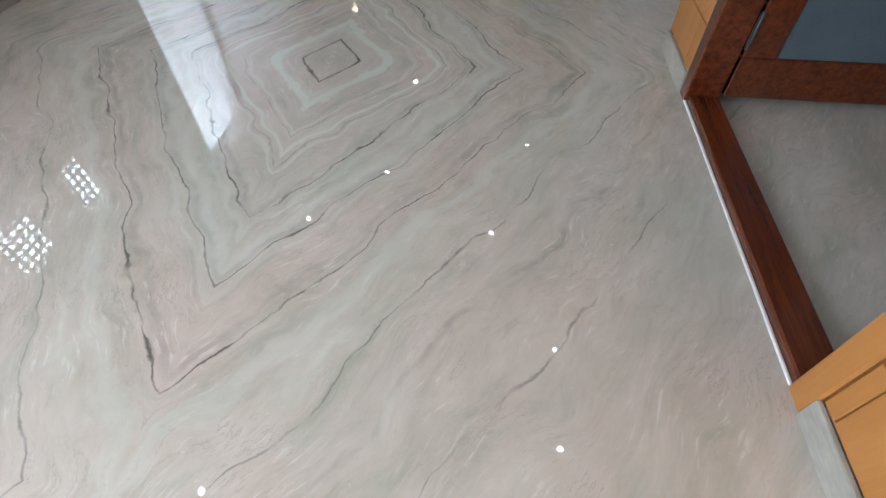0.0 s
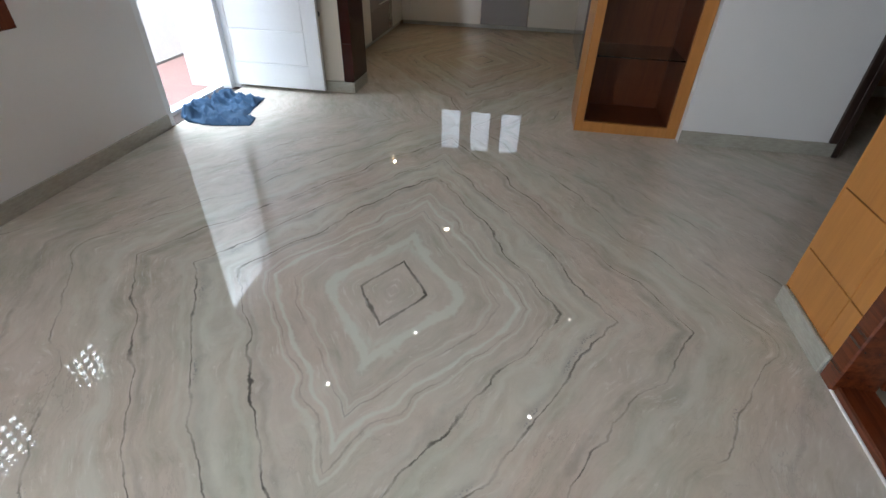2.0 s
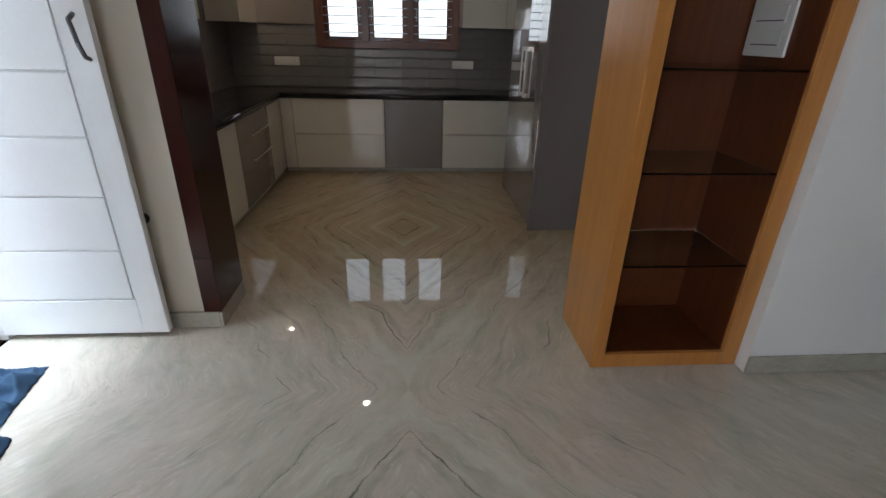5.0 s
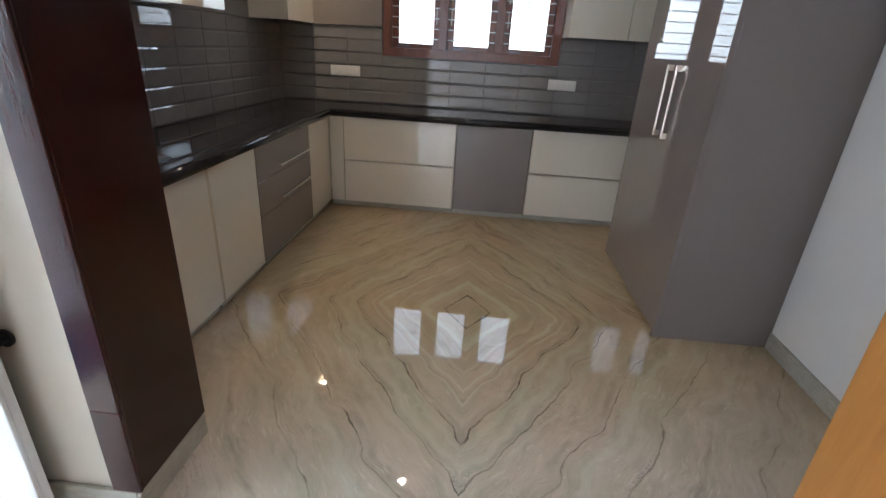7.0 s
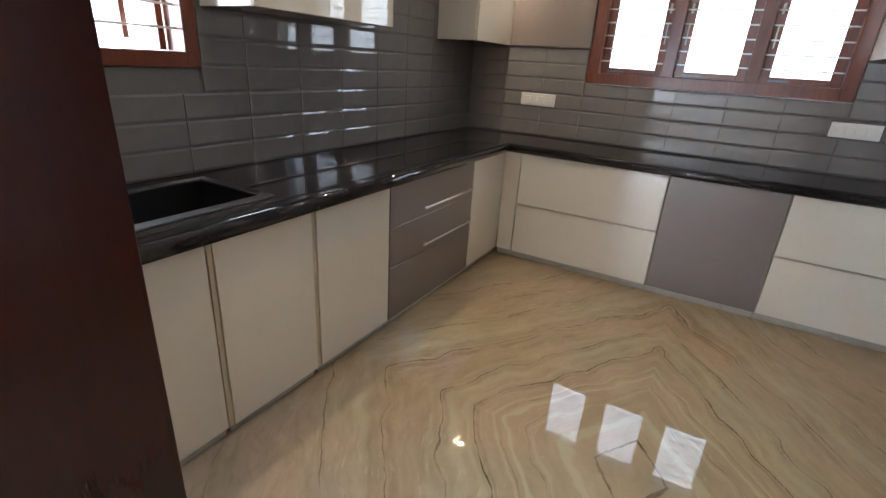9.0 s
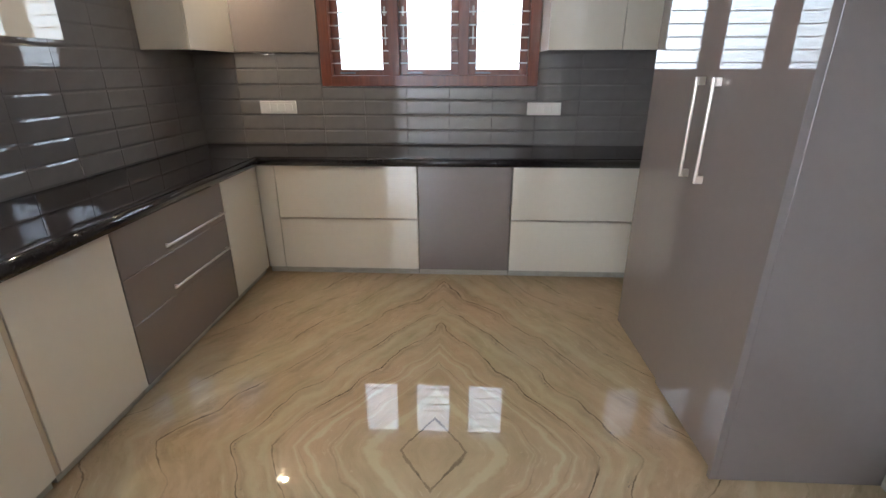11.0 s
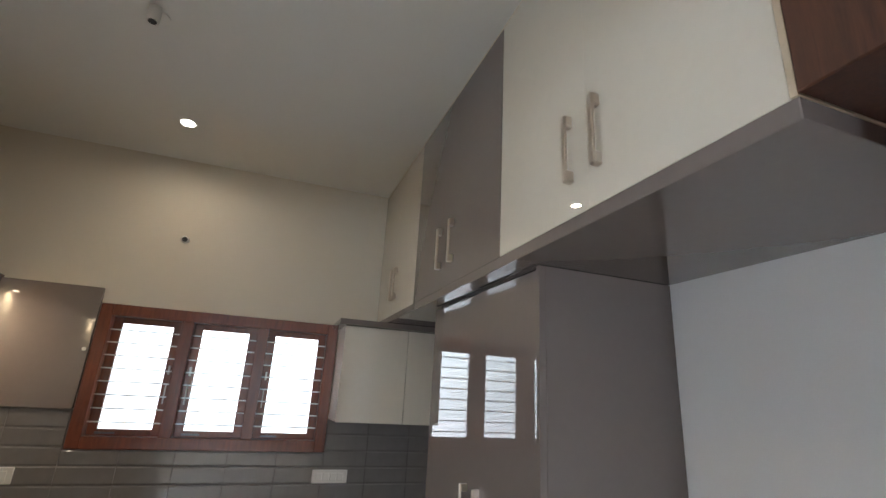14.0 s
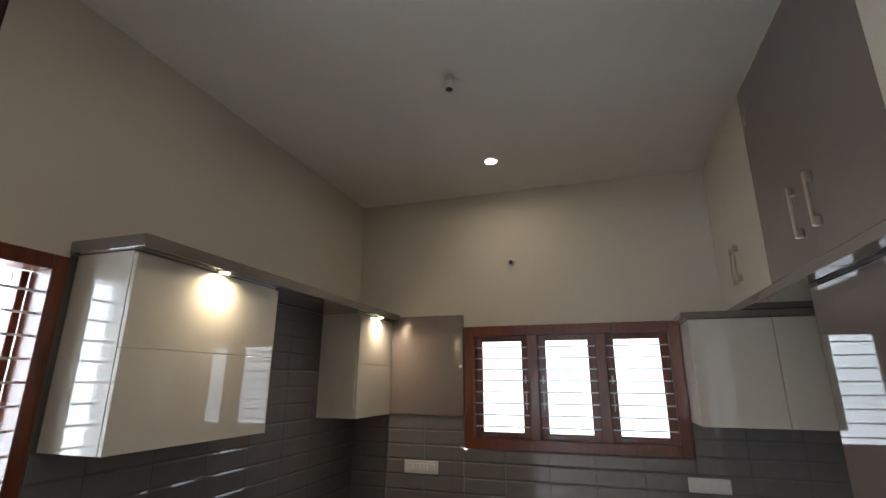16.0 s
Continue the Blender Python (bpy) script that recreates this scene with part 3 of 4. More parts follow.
# windows with wooden frames, bars and shutters
def window(name, label, axis, wall, a0, a1, z0, z1, panes, flip, bar_step=0.083, wide=0.075, shutter=0.055, grid=False, depth=0.1, cells=(), rail=0.04, ajar=False):
    """A window in a wall: axis 'x' runs along x at y=wall, 'y' runs along y at x=wall; flip: +1 or -1 towards outdoors."""
    top = thing(name, ((a0 + a1) / 2, wall, z0) if axis == "x" else (wall, (a0 + a1) / 2, z0), label, "window")

    def bx(p0, p1, d0, d1, c0, c1, bev=0.003):
        e0, e1 = sorted((wall + flip * d0, wall + flip * d1))
        return boxes((p0, p1, e0, e1, c0, c1) if axis == "x" else (e0, e1, p0, p1, c0, c1), bevel=bev)

    fr = part("window_frame", bx(a0 + 0.001, a0 + wide, -0.016, depth, z0 + 0.001, z1 - 0.001), M_WINWOOD, top)
    part("jamb", bx(a1 - wide, a1 - 0.001, -0.016, depth, z0 + 0.001, z1 - 0.001), M_WINWOOD, fr)
    part("head", bx(a0 + wide, a1 - wide, -0.016, depth, z1 - wide, z1 - 0.001), M_WINWOOD, fr)
    part("sill", bx(a0 + wide, a1 - wide, -0.018, depth, z0 + 0.001, z0 + wide), M_WINWOOD, fr)
    inner = a1 - a0 - 2 * wide
    mull = 0.075
    w = (inner - mull * (panes - 1)) / panes
    spans = cells or [(a0 + wide + i * (w + mull), a0 + wide + i * (w + mull) + w) for i in range(panes)]
    left = a0 + wide
    for p0, p1 in list(spans) + [(a1 - wide, None)]:
        if p0 - left > 0.005:
            part("mullion", bx(left, p0, -0.014, depth, z0 + wide, z1 - wide), M_WINWOOD, top)
        left = p1
    for p0, p1 in spans:
        for k in range(1, 40):
            zb = z0 + wide + k * bar_step
            if zb > z1 - wide - 0.03:
                break
            part("bar", bx(p0, p1, 0.030, 0.039, zb - (0.011 if grid else 0.0042), zb + (0.011 if grid else 0.0042), 0), M_PLASTIC if not grid else M_STEEL, top)
        if grid:
            for k in range(1, 40):
                pb = p0 + k * bar_step
                if pb > p1 - 0.02:
                    break
                part("bar", bx(pb - 0.011, pb + 0.011, 0.040, 0.048, z0 + wide, z1 - wide, 0), M_STEEL, top)
        if ajar:
            # one leaf swung straight out on its hinges
            half, t0, t1 = (p1 - p0) / 2, z0 + wide + 0.002, z1 - wide - 0.002
            for e0, e1 in ((p1 - 0.029, p1 - 0.001),):
                sh = part("shutter", bx(e0, e1, depth + 0.002, depth + 0.002 + shutter, t0, t1), M_WINWOOD, top)
                part("stile", bx(e0, e1, depth + half - shutter, depth + half, t0, t1), M_WINWOOD, sh)
                part("rail", bx(e0, e1, depth + 0.002 + shutter, depth + half - shutter, t0, t0 + rail), M_WINWOOD, sh)
                part("rail", bx(e0, e1, depth + 0.002 + shutter, depth + half - shutter, t1 - rail, t1), M_WINWOOD, sh)
                pane = part("pane", bx(e0 + 0.012, e1 - 0.012, depth + 0.002 + shutter, depth + half - shutter, t0 + rail, t1 - rail, 0), M_PANE, sh)
                pane.visible_shadow = False
            continue
        s0, s1, t0, t1 = p0 + 0.0004, p1 - 0.0004, z0 + wide + 0.0004, z1 - wide - 0.0004
        sh = part("shutter", bx(s0, s0 + shutter, 0.062, 0.092, t0, t1), M_WINWOOD, top)
        part("stile", bx(s1 - shutter, s1, 0.062, 0.092, t0, t1), M_WINWOOD, sh)
        part("rail", bx(s0 + shutter, s1 - shutter, 0.062, 0.092, t0, t0 + rail), M_WINWOOD, sh)
        part("rail", bx(s0 + shutter, s1 - shutter, 0.062, 0.092, t1 - rail, t1), M_WINWOOD, sh)
        pane = part("pane", bx(s0 + shutter, s1 - shutter, 0.074, 0.079, t0 + rail, t1 - rail, 0), M_PANE, sh)
        pane.visible_shadow = False
        q = s1 - shutter / 2 if p0 == spans[0][0] else s0 + shutter / 2
        zl = z0 + 0.52 * (z1 - z0)
        part("latch", bx(q - 0.007, q + 0.007, 0.046, 0.0615, zl, zl + 0.06, 0.003), M_CHROME, sh, "small steel casement latch")
        part("bolt", bx(q - 0.004, q + 0.004, 0.050, 0.0615, zl - 0.19, zl - 0.06, 0.002), M_CHROME, sh, "steel sliding bolt")
        part("stay", bx(p0 + 0.05, p0 + 0.16, 0.045, 0.053, z0 + wide + 0.012, z0 + wide + 0.024, 0), M_STEEL, sh, "steel casement stay")
    return top


window("kitchen_window", "varnished teak three-pane window with horizontal steel bars", "x", BACK, -1.70, -0.14, 1.264, 2.166, 3, 1)
window("sink_window", "open varnished teak window with steel bars over the sink", "y", WEST_K, 4.93, 5.66, 1.264, 2.213, 1, -1, shutter=0.05, ajar=True, wide=0.06)
window("living_window", "brown wooden window with a square steel grille", "y", WEST_L, 0.70, 2.66, 0.80, 1.40, 3, -1, 0.058, 0.08, 0.012, True, rail=0.012, cells=((0.84, 1.16), (1.43, 1.76), (2.02, 2.31)))

# panelled wall and doorway on the living room's east side
panelled = thing("wall_panelling", (0.93, 2.1, 0.09), "honey laminate wall panelling with dark grooves", "wall panelling")
zs = [0.092, 0.285, 0.55, 0.815, 1.08, 1.345, 1.61, 1.875, 2.14, 2.40, 2.74]
part("backing", boxes((0.9425, 0.9448, 1.935, 2.325, 0.092, 2.74), (0.9425, 0.9448, -2.39, 0.50, 0.092, 2.74)), M_DARKWOOD, panelled)
for y0, y1 in ((2.022, 2.325), (1.936, 2.018), (0.455, 0.50), (-0.05, 0.451), (-0.55, -0.054), (-1.05, -0.554), (-1.6, -1.054)):
    for z0, z1 in zip(zs, zs[1:]):
        part("panel", boxes((0.929, 0.9425, y0, y1, z0, z1 - 0.005), bevel=0.0015), M_ORANGE, panelled)
part("end_panel", boxes((0.929, 1.055, 2.3252, 2.337, 0.0, 2.74), bevel=0.002), M_ORANGE, panelled)

doorway = thing("doorway_frame", (0.98, 1.2, 0), "polished rosewood door frame with a floor sill", "door frame")
part("sill", boxes((0.935, 1.055, 0.58, 1.86, 0.0005, 0.035), bevel=0.006), M_SILL, doorway, "glossy reddish floor sill")
part("jamb", boxes((0.922, 1.062, 1.86, 1.934, 0.0005, 2.14), bevel=0.006), M_SILL, doorway)
part("jamb", boxes((0.922, 1.062, 0.506, 0.58, 0.0005, 2.14), bevel=0.006), M_ORANGE, doorway, "honey coloured jamb")
part("head", boxes((0.922, 1.062, 0.58, 1.86, 2.08, 2.14), bevel=0.006), M_SILL, doorway)
part("joint_bead", boxes((0.925, 0.9345, 0.58, 1.93, 0.0005, 0.009), bevel=0.002), M_PLASTIC, doorway, "white filler line along the sill")

inner = thing("inner_door", (1.1, 1.88, 0.04), "open brown wooden door with a frosted grey panel", "door")
part("bottom_rail", boxes((1.075, 1.93, 1.865, 1.90, 0.03, 0.20), bevel=0.004), M_SILL, inner)
part("hinge_stile", boxes((1.075, 1.20, 1.865, 1.90, 0.20, 1.95), bevel=0.004), M_SILL, inner)
part("lock_stile", boxes((1.81, 1.93, 1.865, 1.90, 0.20, 1.95), bevel=0.004), M_SILL, inner)
part("top_rail", boxes((1.075, 1.93, 1.865, 1.90, 1.95, 2.07), bevel=0.004), M_SILL, inner)
part("frosted_panel", boxes((1.20, 1.81, 1.876, 1.888, 0.20, 1.95)), M_LEAFGLASS, inner)
bm = boxes((1.063, 1.078, 1.858, 1.866, 0.25, 0.37), bevel=0.002)
rod(bm, (1.069, 1.853, 0.24), (1.069, 1.853, 0.38), 0.008, 8)
part("hinge", bm, M_STEEL, inner, "steel hinge")

passage_door = thing("passage_door_frame", (1.93, 4.08, 0), "dark wooden door frame in the passage", "door frame")
part("jamb", boxes((1.81, 1.8595, 3.996, 4.0195, 0.0965, 2.11), (1.8605, 1.90, 3.996, 4.12, 0.0005, 2.11), bevel=0.003), M_DARKWOOD, passage_door)
part("jamb", boxes((2.77, 2.858, 3.995, 4.12, 0.0005, 2.11), bevel=0.005), M_DARKWOOD, passage_door)
part("head", boxes((1.90, 2.77, 3.995, 4.12, 2.03, 2.11), bevel=0.005), M_DARKWOOD, passage_door)

# ---- open shelf unit ----
SX0, SX1, SY0, SY1, SH = 0.150, 0.871, 4.08, 4.53, 2.213
shelf = thing("shelf_unit", (0.51, 4.3, 0), "tall honey laminate open shelf unit with glass shelves", "shelf unit")
part("side_panel", boxes((SX0, SX0 + 0.060, SY0, SY1, 0.001, SH), bevel=0.002), M_ORANGE, shelf)
part("side_panel", boxes((SX1 - 0.080, SX1, SY0, SY1, 0.001, SH), bevel=0.002), M_ORANGE, shelf)
part("plinth_board", boxes((SX0 + 0.060, SX1 - 0.080, SY0, SY1 - 0.02, 0.001, 0.075), bevel=0.002), M_ORANGE, shelf)
part("top_board", boxes((SX0 + 0.060, SX1 - 0.080, SY0, SY1 - 0.02, SH - 0.06, SH), bevel=0.002), M_ORANGE, shelf)
# the inside faces are coloured much darker than the honey outside
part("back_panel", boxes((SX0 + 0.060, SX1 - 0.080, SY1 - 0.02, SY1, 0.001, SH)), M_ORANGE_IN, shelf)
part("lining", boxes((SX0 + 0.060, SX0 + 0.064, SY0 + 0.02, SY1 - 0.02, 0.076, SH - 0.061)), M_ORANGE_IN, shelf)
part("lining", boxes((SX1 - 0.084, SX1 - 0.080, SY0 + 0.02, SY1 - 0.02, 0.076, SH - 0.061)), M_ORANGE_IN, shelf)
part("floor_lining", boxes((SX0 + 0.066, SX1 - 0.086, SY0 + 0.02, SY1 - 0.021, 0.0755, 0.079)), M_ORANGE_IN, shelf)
for z in (0.522, 0.938, 1.33, 1.75):
    part("glass_shelf", boxes((SX0 + 0.066, SX1 - 0.086, SY0 + 0.018, SY1 - 0.022, z, z + 0.009), bevel=0.001), M_GLASS, shelf, "clear glass shelf")


# ---- switches ----
def switch_plate(place, axis, w, h, label, gangs, group):
    x, y, z = place
    top = thing("switch_plate", place, label, "switch plate", group)
    part("cover", boxes((x - w / 2, x + w / 2, y - 0.012, y - 0.0005, z - h / 2, z + h / 2), bevel=0.004, seg=2), M_PLASTIC, top)
    iw = (w - 0.05) / gangs
    for i in range(gangs):
        g0 = x - w / 2 + 0.025 + i * iw
        part("rocker", boxes((g0 + 0.003, g0 + iw - 0.003, y - 0.017, y - 0.012, z - h / 2 + 0.02, z + h / 2 - 0.02), bevel=0.002), M_PLASTIC, top)
    return top


switch_plate((-2.045, BACK - 0.010, 1.118), "x", 0.275, 0.092, "white modular socket plate on the tiled wall", 4, "kitchen sockets")
switch_plate((-0.083, BACK - 0.010, 1.110), "x", 0.245, 0.088, "white modular socket plate on the tiled wall", 4, "kitchen sockets")
switch_plate((1.53, 4.0195, 1.32), "x", 0.24, 0.19, "white switch plate on the pier", 5, "living room switches")
plate = thing("switch_plate", (SX1 - 0.084, 4.37, 1.38), "white switch plate inside the shelf unit", "switch plate", "living room switches")
part("cover", boxes((SX1 - 0.096, SX1 - 0.0845, 4.245, 4.495, 1.375, 1.605), bevel=0.004, seg=2), M_PLASTIC, plate)
for z0 in (1.41, 1.50):
    part("rocker", boxes((SX1 - 0.100, SX1 - 0.096, 4.28, 4.46, z0, z0 + 0.065), bevel=0.002), M_PLASTIC, plate)
    part("slot", boxes((SX1 - 0.1012, SX1 - 0.0995, 4.29, 4.45, z0 + 0.008, z0 + 0.012)), M_BLACK, plate)


# ---- kitchen base units ----
CF = 7.541      # face of the back units
LF = -2.047     # face of the west units
CT = 0.785      # top of the fronts
BZ = 0.052      # bottom of the fronts


def base_west(name, y0, y1, fronts, material, label, face=0.0, handles=(), inner_top=None):
    top = thing(name, (LF - 0.28, (y0 + y1) / 2, 0), label, "cabinet", "kitchen base units")
    part("carcass", boxes((WEST_K + 0.002, LF - 0.021, y0 + 0.001, y1 - 0.001, BZ, inner_top or CT)), M_EDGE, top)
    part("toe_kick", boxes((WEST_K + 0.1, LF - 0.03, y0, y1, 0.001, BZ - 0.001)), M_SKIRT, top, "marble toe kick")
    for (z0, z1) in fronts:
        part("front", boxes((LF - 0.020, LF + face, y0 + 0.002, y1 - 0.002, z0, z1), bevel=0.0015), material, top)
    for (h0, h1, hz) in handles:
        bm = boxes((LF + 0.016, LF + 0.026, h0, h1, hz - 0.005, hz + 0.005), bevel=0.002)
        for q in (h0 + 0.03, h1 - 0.03):
            box(bm, LF - 0.001, LF + 0.018, q - 0.005, q + 0.005, hz - 0.004, hz + 0.004)
        part("bar_handle", bm, M_CHROME, top, "chrome bar handle")
    return top


base_west("base_cabinet", 4.845, 5.205, [(BZ, CT)], M_CREAM, "cream gloss base cabinet with a plain door", -0.006, inner_top=0.62)
base_west("base_cabinet", 5.225, 5.655, [(BZ, CT)], M_CREAM, "cream gloss sink cabinet with a plain door", inner_top=0.62)
base_west("base_cabinet", 5.675, 6.163, [(BZ, CT)], M_CREAM, "cream gloss base cabinet with a plain door")
base_west("drawer_cabinet", 6.168, 7.053, [(BZ, 0.3465), (0.3478, 0.5615), (0.5628, CT)], M_GREY, "taupe gloss drawer cabinet with chrome bar handles", 0.0,
          ((6.455, 7.03, 0.610), (6.455, 7.03, 0.398)))
base_west("corner_cabinet", 7.056, 7.541, [(BZ, CT)], M_CREAM, "cream gloss corner cabinet beside the drawers")
fill = thing("filler_strip", (LF, 5.43, BZ), "beige edge strips between the cream doors", "filler strip")
for y in (5.206, 5.656):
    part("strip", boxes((LF - 0.03, LF - 0.004, y, y + 0.018, BZ, CT), bevel=0.001), M_EDGE, fill)


def base_back(name, x0, x1, fronts, material, label, profile=False):
    top = thing(name, ((x0 + x1) / 2, CF + 0.28, 0), label, "cabinet", "kitchen base units")
    part("carcass", boxes((x0 + 0.001, x1 - 0.001, CF + 0.021, BACK - 0.002, BZ, CT)), M_EDGE, top)
    part("toe_kick", boxes((x0, x1, CF + 0.03, BACK - 0.1, 0.001, BZ - 0.001)), M_SKIRT, top, "marble toe kick")
    for (z0, z1) in fronts:
        part("front", boxes((x0 + 0.002, x1 - 0.002, CF, CF + 0.020, z0, z1), bevel=0.0015), material, top)
    if profile:
        part("profile_handle", boxes((x0 + 0.004, x1 - 0.004, CF - 0.014, CF + 0.012, 0.4165, 0.4235), bevel=0.002), M_CHROME, top, "full-width chrome profile handle")
    return top


base_back("corner_filler", LF + 0.001, -1.925, [(BZ, CT)], M_CREAM, "cream gloss corner filler beside the drawers")
base_back("drawer_cabinet", -1.923, -0.965, [(BZ, 0.4155), (0.4245, CT)], M_CREAM, "cream gloss two-drawer cabinet under the worktop", True)
base_back("base_cabinet", -0.962, -0.335, [(BZ, CT)], M_GREY, "taupe gloss base cabinet under the window")
base_back("drawer_cabinet", -0.332, 0.52, [(BZ, 0.4155), (0.4245, CT)], M_CREAM, "cream gloss two-drawer cabinet beside the tall unit", True)

# worktop with the sink cut out
top = thing("worktop", (-1.0, 7.8, CT), "polished black granite worktop in an L shape", "worktop")
SKX0, SKX1, SKY0, SKY1 = -2.52, -2.155, 5.06, 5.52
for piece in ((WEST_K + 0.001, SKX0, 4.845, 8.079), (SKX1, LF + 0.022, 4.845, 8.079), (SKX0, SKX1, 4.845, SKY0), (SKX0, SKX1, SKY1, 8.079), (LF + 0.022, EAST_K - 0.001, CF - 0.022, 8.079)):
    part("slab", boxes((*piece, CT + 0.001, TOP)), M_GRANITE, top)
bm = bmesh.new()
rod(bm, (LF + 0.022, 4.845, (CT + TOP) / 2), (LF + 0.022, CF - 0.015, (CT + TOP) / 2), (TOP - CT) / 2 - 0.0008, 16)
part("nosing", bm, M_GRANITE, top, "", True)
bm = bmesh.new()
rod(bm, (LF + 0.015, CF - 0.022, (CT + TOP) / 2), (0.55, CF - 0.022, (CT + TOP) / 2), (TOP - CT) / 2 - 0.0008, 16)
part("nosing", bm, M_GRANITE, top, "", True)

sink = thing("kitchen_sink", (-2.34, 5.29, TOP), "black composite sink set into the granite worktop", "sink")
part("rim", boxes((SKX0 - 0.03, SKX0 + 0.012, SKY0 - 0.03, SKY1 + 0.03, TOP, TOP + 0.007), (SKX1 - 0.012, SKX1 + 0.035, SKY0 - 0.03, SKY1 + 0.03, TOP, TOP + 0.007),
                  (SKX0 + 0.012, SKX1 - 0.012, SKY0 - 0.03, SKY0 + 0.012, TOP, TOP + 0.007), (SKX0 + 0.012, SKX1 - 0.012, SKY1 - 0.012, SKY1 + 0.03, TOP, TOP + 0.007), bevel=0.002), M_STEEL, sink, "satin grey rim")
part("bowl", boxes((SKX0 + 0.004, SKX0 + 0.012, SKY0 + 0.004, SKY1 - 0.004, TOP - 0.2, TOP - 0.001), (SKX1 - 0.012, SKX1 - 0.004, SKY0 + 0.004, SKY1 - 0.004, TOP - 0.2, TOP - 0.001),
                   (SKX0 + 0.012, SKX1 - 0.012, SKY0 + 0.004, SKY0 + 0.012, TOP - 0.2, TOP - 0.001), (SKX0 + 0.012, SKX1 - 0.012, SKY1 - 0.012, SKY1 - 0.004, TOP - 0.2, TOP - 0.001),
                   (SKX0 + 0.012, SKX1 - 0.012, SKY0 + 0.012, SKY1 - 0.012, TOP - 0.2, TOP - 0.19)), M_SINK, sink)

# ---- wall units ----
UF = -2.32      # face of the west wall units
UZ0, UZ1 = 1.495, 2.228


def wall_unit_west(y0, y1, label):
    top = thing("wall_cabinet", ((UF + WEST_K) / 2, (y0 + y1) / 2, UZ0), label, "cabinet", "kitchen wall units")
    part("carcass", boxes((WEST_K + 0.013, UF - 0.021, y0, y1, UZ0, UZ1), bevel=0.001), M_CREAM, top)
    for z0, z1 in ((UZ0, 1.8632), (1.8648, UZ1 - 0.012)):
        part("flap_door", boxes((UF - 0.020, UF, y0 + 0.001, y1 - 0.001, z0, z1), bevel=0.0015), M_CREAM, top)
    return top


wall_unit_west(5.685, 6.535, "cream gloss wall cabinet with two flap doors")
wall_unit_west(7.492, 8.060, "cream gloss corner wall cabinet with two flap doors")
pelmet = thing("pelmet_board", (-2.45, 6.8, UZ1), "taupe laminate pelmet board above the wall cabinets", "pelmet")
part("board", boxes((WEST_K + 0.001, UF + 0.062, 5.655, BACK - 0.002, UZ1 + 0.002, UZ1 + 0.052), bevel=0.002), M_GREY, pelmet)
blank = thing("blank_panel", (-1.99, BACK - 0.02, 1.495), "taupe gloss panel covering the wall beside the window", "panel")
part("sheet", boxes((UF + 0.003, -1.703, BACK - 0.026, BACK - 0.001, 1.496, 2.262), bevel=0.002), M_GREY, blank)
bm = bmesh.new()
rod(bm, (-1.725, BACK - 0.034, 1.86), (-1.725, BACK - 0.026, 1.86), 0.012, 12)
part("cover_cap", bm, M_PLASTIC, blank, "small white cover cap")

URF = 7.70
ur = thing("wall_cabinet", (0.3, 7.9, 1.49), "cream gloss wall cabinet beside the window", "cabinet", "kitchen wall units")
part("carcass", boxes((-0.138, EAST_K - 0.001, URF + 0.021, BACK - 0.002, 1.492, 2.128), bevel=0.001), M_CREAM, ur)
part("door", boxes((-0.138, 0.315, URF, URF + 0.020, 1.492, 2.126), bevel=0.0015), M_CREAM, ur)
part("door", boxes((0.319, EAST_K - 0.003, URF, URF + 0.020, 1.492, 2.126), bevel=0.0015), M_CREAM, ur)
cap = thing("pelmet_board", (0.3, 7.9, 2.13), "taupe laminate board above the cream wall cabinet", "pelmet")
part("board", boxes((-0.185, EAST_K - 0.001, URF - 0.045, BACK - 0.002, 2.130, 2.168), bevel=0.002), M_GREY, cap)

# tall unit
TX, TY0, TY1, TZ = 0.25, 5.803, 6.905, 2.1685
tall = thing("tall_cabinet", (0.55, 6.35, 0), "tall taupe gloss cabinet with two doors and long handles", "cabinet")
part("carcass", boxes((TX + 0.026, EAST_K - 0.002, TY0, TY1, 0.001, TZ - 0.001), bevel=0.001), M_GREY, tall)
for y0, y1 in ((TY0 + 0.022, 6.326), (6.328, TY1)):
    # the doors hang a degree out of true
    bm = boxes((TX, TX + 0.016, y0, y1, 0.03, TZ - 0.012), bevel=0.0015)
    bmesh.ops.rotate(bm, verts=bm.verts[:], cent=(TX + 0.006, (y0 + y1) / 2, 0), matrix=Matrix.Rotation(radians(1.35), 3, "Z"))
    part("door", bm, M_GREY, tall)
part("edge_strip", boxes((TX - 0.001, TX + 0.0255, TY0, TY0 + 0.020, 0.001, TZ - 0.001), bevel=0.001), M_GREY, tall)
for y in (6.262, 6.392):
    bm = boxes((TX - 0.036, TX - 0.024, y - 0.006, y + 0.006, 0.975, 1.352), bevel=0.004, seg=2)
    for z0, z1 in ((0.975, 1.005), (1.322, 1.352)):
        box(bm, TX - 0.026, TX + 0.0005, y - 0.007, y + 0.007, z0, z1, 0.002)
    part("long_handle", bm, M_CHROME, tall, "long chrome pull handle")

# loft units over the east side
LO = 0.152
loft_base = thing("loft_board", (0.5, 6.4, 2.165), "taupe laminate board under the loft cabinets", "board")
part("board", boxes((LO - 0.002, EAST_K - 0.001, 4.817, BACK - 0.002, 2.1695, 2.213), bevel=0.002), M_GREY, loft_base)


